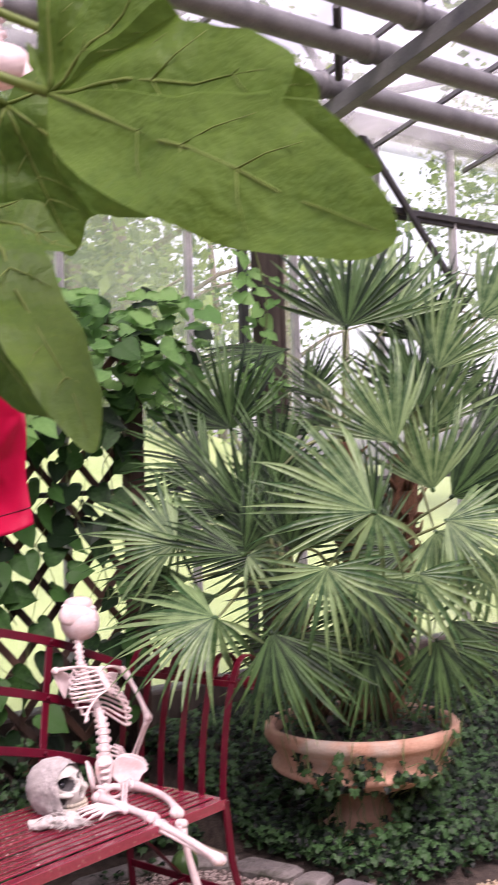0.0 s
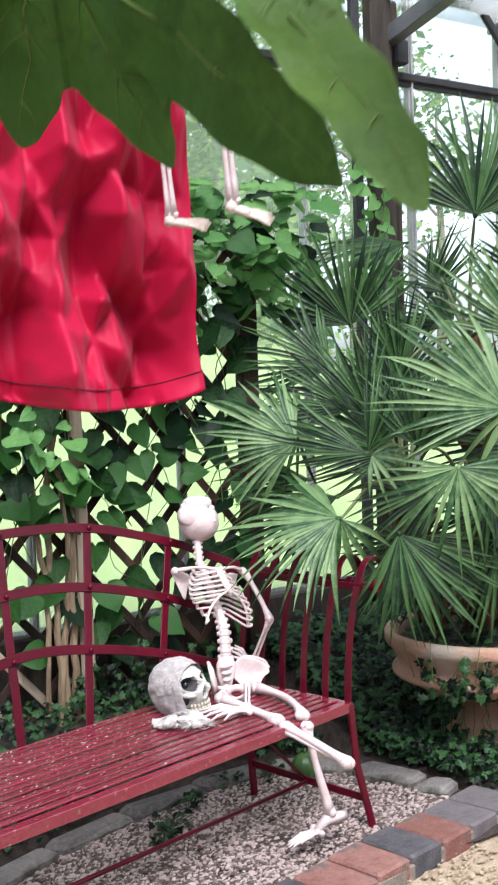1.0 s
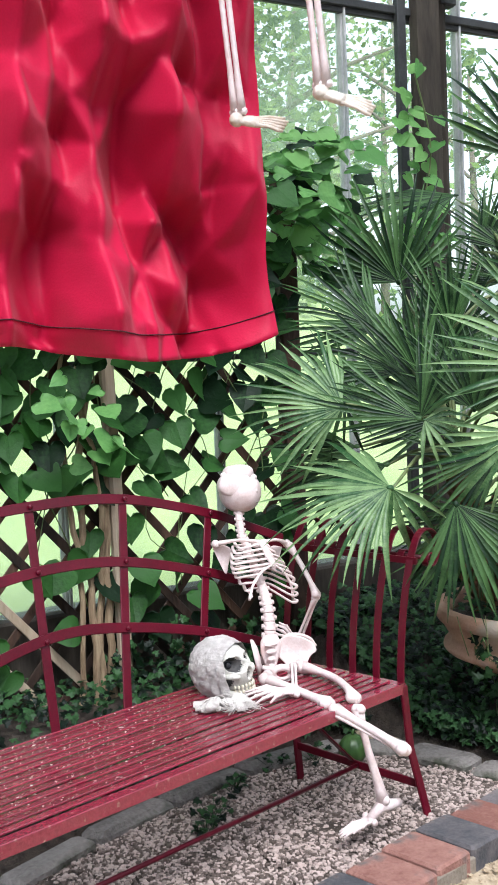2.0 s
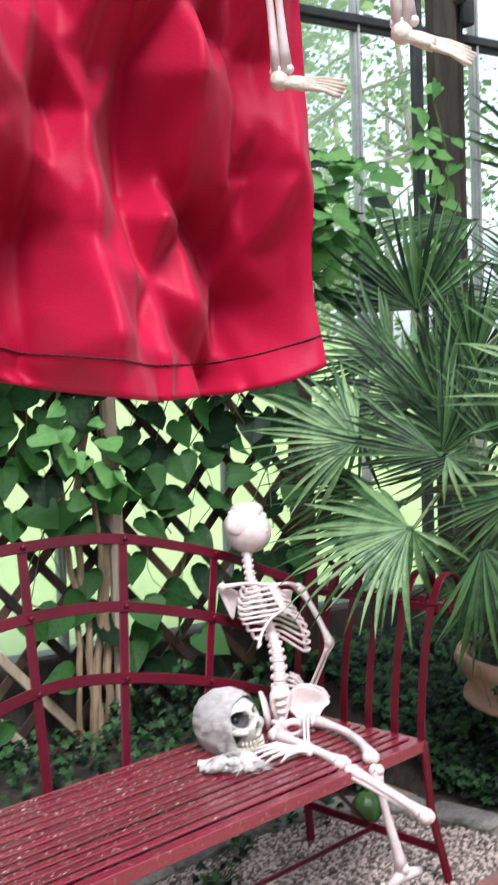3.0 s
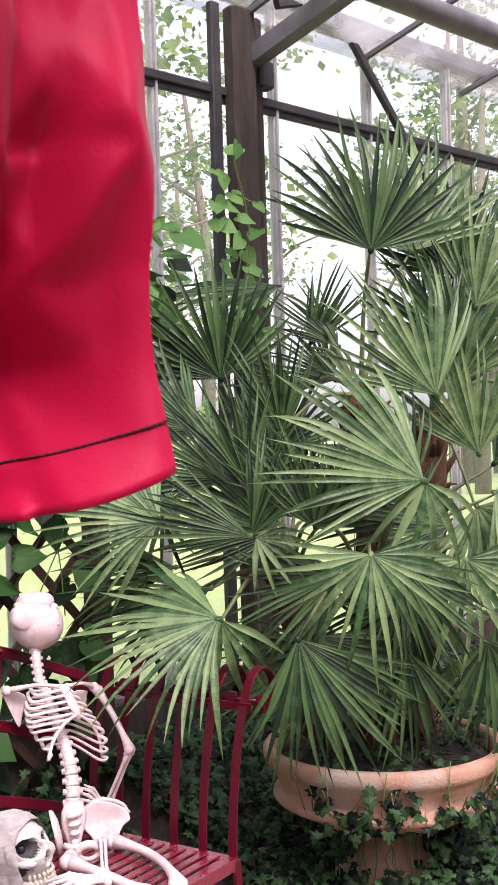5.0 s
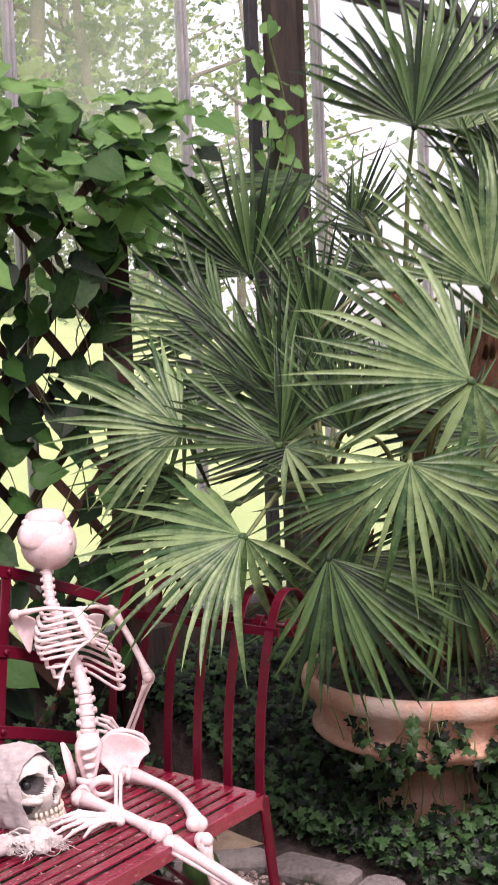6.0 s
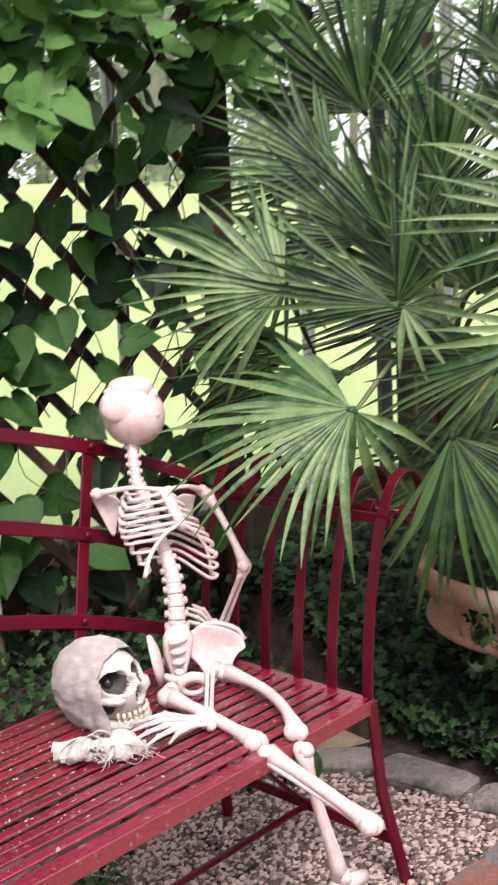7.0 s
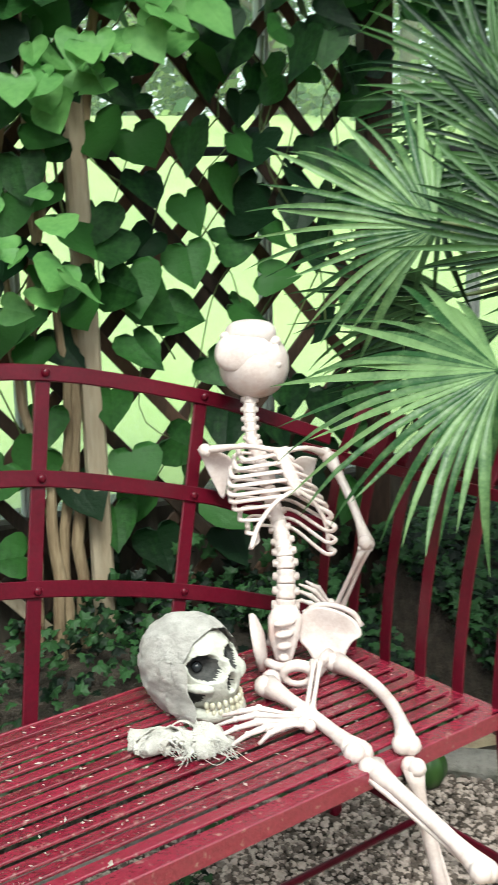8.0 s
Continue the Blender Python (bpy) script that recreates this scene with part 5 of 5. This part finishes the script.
palm = thing("fan_palm", "bushy fan palm with dark green pleated fronds in an urn", "palm", m=Matrix.Translation((0, 0, 0)))
CROWNS = [Vector((0.86, -0.04, 0.95)), Vector((0.92, 0.02, 1.62)), Vector((0.66, 0.12, 1.02)), Vector((1.25, -0.02, 1.55))]
for crown, base in zip(CROWNS, ((0.85, -0.05), (0.95, 0.0), (0.74, 0.06), (1.05, -0.05))):
    pts = curve([(*base, 0.46), ((base[0] + crown.x) / 2 + 0.02, (base[1] + crown.y) / 2, 0.46 + (crown.z - 0.46) * 0.5), crown], 16)
    t = Geo().tube([p + Vector((rnd.gauss(0, 0.004), rnd.gauss(0, 0.004), 0)) for p in pts], [rnd.uniform(0.05, 0.066) for p in pts], 12)
    for i in range(90):
        p = pts[rnd.randrange(2, 16)]
        a = rnd.uniform(0, 6.3)
        d = Vector((math.cos(a), math.sin(a), 0))
        t.tube([p + d * 0.05, p + d * 0.075 + Vector((0, 0, 0.035)), p + d * rnd.uniform(0.08, 0.11) + Vector((0, 0, rnd.uniform(0.03, 0.09)))], [0.012, 0.008, 0.003], 5)
    part("trunk", t, FIBRE, palm)

RIGHT, UP, NEAR = Vector((0.734, -0.679, 0)), Vector((0, 0, 1)), Vector((-0.679, -0.734, 0))


def frond(hub, turn, size, kind, light=0, lean=0.0, face=0.25, crown=None):
    """turn: degrees from rightwards to upwards of the blade's middle as the walker sees it; lean: how far it points at the walker; face: how far its face is tipped up."""
    hub = Vector(hub)
    ax = (RIGHT * math.cos(radians(turn)) + UP * math.sin(radians(turn)) + NEAR * lean).normalized()
    nz = NEAR + UP * face
    nz = (nz - ax * nz.dot(ax)).normalized()
    m = Matrix((ax, nz.cross(ax), nz)).transposed().to_4x4()
    # light 1 picks the copy coloured as if sunlit
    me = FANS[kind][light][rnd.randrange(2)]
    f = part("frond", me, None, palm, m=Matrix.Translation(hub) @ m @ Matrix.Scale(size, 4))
    c = CROWNS[crown] if crown is not None else min(CROWNS, key=lambda q: (q - hub).length + (0.4 if q.z > hub.z + 0.3 else 0))
    mid = (c + hub) / 2 + Vector((0, 0, 0.1 * (hub - c).length + 0.02))
    st = Geo().tube(curve([c, mid - nz * 0.02, hub - nz * 0.018], 9), [0.009, 0.0085, 0.008, 0.0075, 0.007, 0.0065, 0.006, 0.006, 0.005, 0.003], 6)
    part("stalk", st, PALM_STALK, palm)
    return f


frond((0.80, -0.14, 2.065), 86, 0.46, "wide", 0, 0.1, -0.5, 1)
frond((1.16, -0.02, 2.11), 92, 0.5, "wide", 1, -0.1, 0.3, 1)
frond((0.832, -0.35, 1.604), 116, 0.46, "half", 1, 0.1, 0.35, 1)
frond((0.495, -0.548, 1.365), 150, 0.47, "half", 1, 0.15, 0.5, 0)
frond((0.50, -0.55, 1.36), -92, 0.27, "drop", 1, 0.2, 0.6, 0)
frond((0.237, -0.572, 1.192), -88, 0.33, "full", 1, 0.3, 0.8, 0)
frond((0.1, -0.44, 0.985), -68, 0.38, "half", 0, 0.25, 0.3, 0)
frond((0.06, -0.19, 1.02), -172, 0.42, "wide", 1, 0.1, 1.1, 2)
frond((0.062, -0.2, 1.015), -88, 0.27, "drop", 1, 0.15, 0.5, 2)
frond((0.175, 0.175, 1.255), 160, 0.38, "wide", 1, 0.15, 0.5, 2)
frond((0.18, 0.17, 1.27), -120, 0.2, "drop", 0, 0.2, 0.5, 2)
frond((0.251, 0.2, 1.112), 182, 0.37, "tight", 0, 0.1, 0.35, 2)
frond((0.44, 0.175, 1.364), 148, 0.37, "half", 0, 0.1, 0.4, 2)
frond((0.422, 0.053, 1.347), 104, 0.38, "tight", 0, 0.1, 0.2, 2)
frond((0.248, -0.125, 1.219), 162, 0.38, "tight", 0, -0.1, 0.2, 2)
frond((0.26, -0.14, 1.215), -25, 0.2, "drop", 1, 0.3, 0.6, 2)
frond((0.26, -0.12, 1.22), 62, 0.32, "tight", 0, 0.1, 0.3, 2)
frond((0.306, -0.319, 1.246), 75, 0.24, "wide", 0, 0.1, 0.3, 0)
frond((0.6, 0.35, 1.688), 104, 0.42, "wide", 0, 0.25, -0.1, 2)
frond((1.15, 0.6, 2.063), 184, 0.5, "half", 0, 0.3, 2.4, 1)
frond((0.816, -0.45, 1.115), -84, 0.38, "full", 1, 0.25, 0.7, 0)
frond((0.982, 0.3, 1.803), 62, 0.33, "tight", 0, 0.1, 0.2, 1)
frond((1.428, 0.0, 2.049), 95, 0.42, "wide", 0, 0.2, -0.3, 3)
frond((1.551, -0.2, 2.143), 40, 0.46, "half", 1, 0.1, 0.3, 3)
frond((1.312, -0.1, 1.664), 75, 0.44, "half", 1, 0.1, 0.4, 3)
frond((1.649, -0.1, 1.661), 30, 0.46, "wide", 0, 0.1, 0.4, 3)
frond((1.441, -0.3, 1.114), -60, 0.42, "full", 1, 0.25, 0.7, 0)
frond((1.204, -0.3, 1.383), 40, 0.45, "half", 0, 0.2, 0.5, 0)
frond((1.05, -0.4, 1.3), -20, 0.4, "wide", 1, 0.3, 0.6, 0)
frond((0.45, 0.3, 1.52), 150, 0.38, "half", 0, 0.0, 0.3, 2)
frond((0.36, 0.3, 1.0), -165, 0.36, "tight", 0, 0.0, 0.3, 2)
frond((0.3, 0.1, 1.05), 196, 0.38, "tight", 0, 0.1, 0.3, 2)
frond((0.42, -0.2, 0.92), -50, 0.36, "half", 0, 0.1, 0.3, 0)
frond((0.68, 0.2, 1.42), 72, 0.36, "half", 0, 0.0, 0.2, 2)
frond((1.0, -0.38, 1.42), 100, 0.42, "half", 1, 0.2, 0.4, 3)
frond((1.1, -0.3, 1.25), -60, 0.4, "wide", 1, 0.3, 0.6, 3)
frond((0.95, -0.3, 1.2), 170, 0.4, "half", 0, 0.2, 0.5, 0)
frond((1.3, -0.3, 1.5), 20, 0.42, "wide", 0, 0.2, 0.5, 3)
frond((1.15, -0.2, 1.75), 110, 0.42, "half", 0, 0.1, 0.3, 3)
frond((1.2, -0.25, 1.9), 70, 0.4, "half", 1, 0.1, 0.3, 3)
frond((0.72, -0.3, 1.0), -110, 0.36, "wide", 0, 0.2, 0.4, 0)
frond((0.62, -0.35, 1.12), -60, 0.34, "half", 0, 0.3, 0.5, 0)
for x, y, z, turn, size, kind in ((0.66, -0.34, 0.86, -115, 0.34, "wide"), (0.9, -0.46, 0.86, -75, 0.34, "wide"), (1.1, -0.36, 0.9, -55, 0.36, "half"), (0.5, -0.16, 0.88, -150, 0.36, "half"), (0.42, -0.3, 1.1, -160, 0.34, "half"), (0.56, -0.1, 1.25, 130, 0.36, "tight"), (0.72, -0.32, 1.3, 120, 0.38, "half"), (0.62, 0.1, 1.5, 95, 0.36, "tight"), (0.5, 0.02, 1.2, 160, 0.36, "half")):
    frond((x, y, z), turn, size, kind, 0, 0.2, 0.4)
for i in range(18):
    c = CROWNS[rnd.choice((0, 2, 2, 3, 3))]
    a = rnd.uniform(0, 6.3)
    reach = rnd.uniform(0.2, 0.42)
    hub = c + Vector((math.cos(a) * reach, math.sin(a) * reach + 0.12, rnd.uniform(-0.05, 0.32)))
    if hub.y < -0.12 or hub.y > 0.8:
        hub.y = rnd.uniform(0.05, 0.5)
    t = math.degrees(math.atan2(hub.z - c.z, (hub - c).dot(RIGHT)))
    frond(hub, t + rnd.uniform(-25, 25), rnd.uniform(0.28, 0.4), rnd.choice(("half", "tight")), 0, rnd.uniform(-0.4, 0.2), rnd.uniform(-0.2, 0.6))
for i in range(7):
    # dry fronds hanging under the crown
    p = CROWNS[0] + Vector((rnd.uniform(-0.1, 0.12), rnd.uniform(-0.14, 0.0), rnd.uniform(-0.25, 0.1)))
    g = Geo()
    for k in range(5):
        e = p + Vector((rnd.uniform(-0.1, 0.1), rnd.uniform(-0.12, 0), rnd.uniform(-0.25, -0.12)))
        g.bar([p, (p + e) / 2 + Vector((0.01, -0.02, 0.01)), e], (1, 0.3, 0), 0.014, 0.001)
    part("dry_blade", g, FIBRE, palm)

# ---- ivy ----
IVY_SHAPE = [(0, -0.1), (0.28, -0.22), (0.5, -0.05), (0.33, 0.15), (0.36, 0.42), (0.14, 0.38), (0, 0.75), (-0.14, 0.38), (-0.36, 0.42), (-0.33, 0.15), (-0.5, -0.05), (-0.28, -0.22)]


def ivy_leaf(g, p, up, size, spin):
    z = Vector(up).normalized()
    x = z.orthogonal().normalized()
    x = Matrix.Rotation(spin, 3, z) @ x
    y = z.cross(x)
    p = Vector(p)
    g.add([p + z * size * 0.1] + [p + x * a * size + y * b * size - z * (a * a + b * b) * size * 0.2 for a, b in IVY_SHAPE], [(0, k + 1, (k + 1) % 12 + 1) for k in range(12)])


g = Geo(False)
placed = 0
while placed < 17000:
    if rnd.random() < 0.7:
        x, y = rnd.uniform(0.38, 3.2), rnd.uniform(-0.6, 1.0)
    else:
        x, y = rnd.uniform(-1.6, 0.5), rnd.uniform(0.2, 1.0)
        if rnd.random() < 0.45:
            x, y = rnd.uniform(0.0, 0.62), rnd.uniform(0.0, 0.95)
    if x < 0.2 and y > 0.45 and rnd.random() < 0.6:
        placed += 1
        continue
    h = mound(x, y)
    if h is None or (x - POT.x) ** 2 + (y - POT.y) ** 2 < 0.045:
        continue
    depth = rnd.random() ** 2
    up = Vector((rnd.gauss(-0.35, 0.4), rnd.gauss(-0.5, 0.4), 1))
    ivy_leaf(g, (x, y, h + 0.02 + 0.07 * rnd.random() - 0.03 * depth), up, rnd.uniform(0.026, 0.05), rnd.uniform(0, 6.3))
    placed += 1
for i in range(380):
    # shoots of ivy climbing the foot of the trellis
    x = rnd.uniform(-0.42, 0.75)
    z = 0.12 + 0.36 * rnd.random() ** 1.5 * (0.75 + 0.5 * noise.noise((x * 5, 0, 2)))
    ivy_leaf(g, (x, rnd.uniform(0.82, 0.95), z), (rnd.gauss(-0.2, 0.5), -1, rnd.gauss(0.4, 0.4)), rnd.uniform(0.026, 0.052), rnd.uniform(0, 6.3))
thing("ivy_ground_cover", "dense dark green ivy covering the planting bed", "ivy", kind="stuff", geo=g, materials=(IVY,))
g = Geo(False)
stems = Geo()
for i in range(240):
    a, r = rnd.uniform(0, 6.3), 0.34 * rnd.random() ** 0.5
    ivy_leaf(g, POT + Vector((r * math.cos(a), r * math.sin(a), 0.49 + rnd.uniform(0, 0.04))), (rnd.gauss(-0.2, 0.4), rnd.gauss(-0.3, 0.4), 1), rnd.uniform(0.026, 0.045), rnd.uniform(0, 6.3))
for i in range(42):
    a = radians(rnd.choice((rnd.uniform(180, 215), rnd.uniform(265, 330), rnd.uniform(215, 290), rnd.uniform(330, 400))))
    line = []
    front = 192 < math.degrees(a) < 262
    for k in range(10):
        z = 0.06 + 0.047 * k * rnd.uniform(0.8, 1.15)
        r = float(np.interp(z, [0, 0.1, 0.26, 0.34, 0.37, 0.4, 0.46, 0.5], [0.3, 0.22, 0.2, 0.35, 0.37, 0.36, 0.395, 0.395]))
        a += rnd.gauss(0, 0.06)
        line.append(POT + Vector((math.cos(a) * (r + 0.01), math.sin(a) * (r + 0.01), z)))
    stems.tube(line, 0.002, 4)
    for p in line[6 if front else 0 : rnd.randrange(7, 10)]:
        for k in range(3):
            out = Vector((p.x - POT.x, p.y - POT.y, 0.15)).normalized()
            ivy_leaf(g, p + out * 0.012 + Vector((rnd.gauss(0, 0.02), rnd.gauss(0, 0.02), rnd.gauss(0, 0.02))), out + Vector((rnd.gauss(0, 0.3), rnd.gauss(0, 0.3), rnd.gauss(0.2, 0.3))), rnd.uniform(0.03, 0.052), rnd.uniform(0, 6.3))
climb = thing("urn_ivy", "ivy trailing up over the terracotta urn", "ivy", kind="stuff")
part("leaves", g, IVY, climb)
part("stems", stems, STEM, climb)

# ---- gravel, weeds, edging ----
rnd = random.Random(33)
STONES = []
for k in range(9):
    s = Geo(False).ball((0, 0, 0), (1, rnd.uniform(0.7, 1), rnd.uniform(0.5, 0.75)), None, 6, 4, lambda v: v * (1 + 0.35 * noise.noise(v * 2 + Vector((k * 7, 0, 0)))))
    STONES.append((np.array(s.v), s.f))


def scatter(geo, n, where, r0, r1, height):
    verts, faces, base = [], [], 0
    for i in range(n):
        x, y = where()
        sv, sf = STONES[rnd.randrange(9)]
        r, a = rnd.uniform(r0, r1) * (1 if rnd.random() < 0.9 else 1.5), rnd.uniform(0, 6.3)
        c, s = math.cos(a), math.sin(a)
        v = sv @ np.array([[c, s, 0], [-s, c, 0], [0, 0, 1]]) * r + (x, y, height + r * 0.35)
        verts += [tuple(q) for q in v]
        faces += [tuple(j + base for j in f) for f in sf]
        base += len(sv)
    geo.v, geo.f, geo.m = verts, faces, [0] * len(faces)
    return geo


def in_bed():
    while True:
        x, y = rnd.uniform(-1.9, 0.42), rnd.uniform(-0.5, 0.34)
        edge = -0.435 + 0.162 * (x + 0.0)
        if y < kerb_y(x) - 0.03 and y > edge + 0.0 and not (x > 0.3 and y > -0.05):
            return x, y


thing("gravel", "loose grey and pinkish gravel chips under the bench", "gravel", kind="stuff", geo=scatter(Geo(False), 24000, in_bed, 0.003, 0.0078, 0.014), materials=(GRAVEL,))
thing("path_grit", "fine pale grit scattered on the path", "gravel", kind="stuff", geo=scatter(Geo(False), 4000, lambda: (rnd.uniform(-1.4, 1.2), rnd.uniform(-1.35, -0.62)), 0.003, 0.008, -0.004), materials=(SAND,))

weeds = Geo(False)
for cx, cy, n in ((-0.5, 0.05, 26), (-0.33, 0.19, 22), (-0.56, -0.02, 18), (0.05, 0.24, 14), (-0.1, 0.28, 16)):
    for i in range(n):
        x, y = cx + rnd.gauss(0, 0.035), cy + rnd.gauss(0, 0.03)
        h = rnd.uniform(0.02, 0.08)
        weeds.tube([(cx, cy, 0.01), (x, y, h)], 0.001, 3)
        ivy_leaf(weeds, (x, y, h), (rnd.gauss(0, 0.4), rnd.gauss(-0.3, 0.4), 1), rnd.uniform(0.02, 0.035), rnd.uniform(0, 6.3))
thing("weeds", "small green weeds growing through the gravel", "weeds", kind="stuff", geo=weeds, materials=(IVY,))

edging = thing("edging", "edging of worn red and blue bricks along the path", "kerb", kind="structure")
ang = radians(11)
mortar = Geo(False).block(-2.4, 0.86, -0.1, 0.1, -0.03, 0.035, 0.004)
place = Matrix.Translation((-0.14, -0.575, 0)) @ Matrix.Rotation(ang, 4, "Z")
part("mortar_bed", mortar, MORTAR, edging, m=place)
brick_shapes = []
for k in range(4):
    b = Geo(False).block(-0.0745, 0.0745, -0.102, 0.102, -0.05, 0.058, 0.008)
    b.v = [(x + 0.004 * noise.noise((x * 30, y * 30, k * 5.0)), y + 0.005 * noise.noise((x * 20 + 9, y * 30, k * 5.0)), z + 0.004 * noise.noise((x * 14, y * 14, 3 + k * 5.0))) for x, y, z in b.v]
    brick_shapes.append(b)
shades = "BBRBRRBRBRRBRBRBRRB"
blocks = {s: [b.mesh("brick", BRICK_RED if s == "R" else BRICK_BLUE) for b in brick_shapes] for s in "RB"}
for i in range(19):
    m = place @ Matrix.Translation((0.59 - i * 0.16, rnd.uniform(-0.004, 0.004), rnd.uniform(-0.004, 0.004))) @ Matrix.Rotation(radians(rnd.uniform(-1.2, 1.2)), 4, "Z")
    part("brick", blocks[shades[i]][rnd.randrange(4)], None, edging, m=m)

kerb = thing("kerb", "low kerb of grey stone blocks round the gravel bed", "kerb", kind="structure")
line = curve([(x, y, 0) for x, y in KERB], 200)
run, last = 0.0, 0
for i in range(1, len(line)):
    run = (line[i] - line[last]).length
    if run > (0.33 if line[last].x < 0.2 else 0.27) or i == len(line) - 1:
        a, b = line[last], line[i]
        d = b - a
        b2 = Geo(False).block(-d.length / 2 + 0.004, d.length / 2 - 0.004, -0.045 if a.x < 0.2 else -0.06, 0.045 if a.x < 0.2 else 0.06, -0.06, 0.047, 0.016)
        b2.v = [(x + 0.014 * noise.noise((x * 9 + i, y * 20, 1)), y + 0.014 * noise.noise((x * 9, y * 20, i)), z + 0.018 * noise.noise((x * 9, y * 9, i + 4))) for x, y, z in b2.v]
        part("stone", b2, STONE, kerb, m=Matrix.Translation((a + b) / 2) @ Matrix.Rotation(math.atan2(d.y, d.x), 4, "Z"))
        last = i

# paint flakes, seeds and leaf litter on the seat
rnd = random.Random(5)
litter = Geo(False)
place = Matrix.Translation((0, -0.3, 0)) @ Matrix.Rotation(radians(12), 4, "Z")
for i in range(1100):
    u, v = -1.6 * rnd.random() ** 0.65 - 0.03, rnd.uniform(0.06, 0.5)
    if rnd.random() < 0.55:
        v = 0.052 + 0.0355 * round((v - 0.052) / 0.0355) + rnd.uniform(-0.011, 0.011)
    if abs((v - 0.052) / 0.0355 - round((v - 0.052) / 0.0355)) > 0.33:
        continue
    a, s = rnd.uniform(0, 6.3), rnd.uniform(0.0015, 0.0045) * (1 if rnd.random() < 0.9 else 1.8)
    d, e = Vector((math.cos(a), math.sin(a), 0.1)) * s, Vector((-math.sin(a), math.cos(a), rnd.uniform(-0.2, 0.2))) * s * rnd.uniform(0.35, 0.8)
    p = Vector((u, v, 0.4362))
    top = Vector((0, 0, 0.0012))
    litter.add([place @ q for q in (p - d, p + e, p + d * 1.2, p - e, p + top)], [(0, 1, 4), (1, 2, 4), (2, 3, 4), (3, 0, 4), (3, 2, 1, 0)])
thing("seat_litter", "pale paint flakes and leaf litter on the seat", "debris", kind="stuff", geo=litter, materials=(LITTER,))
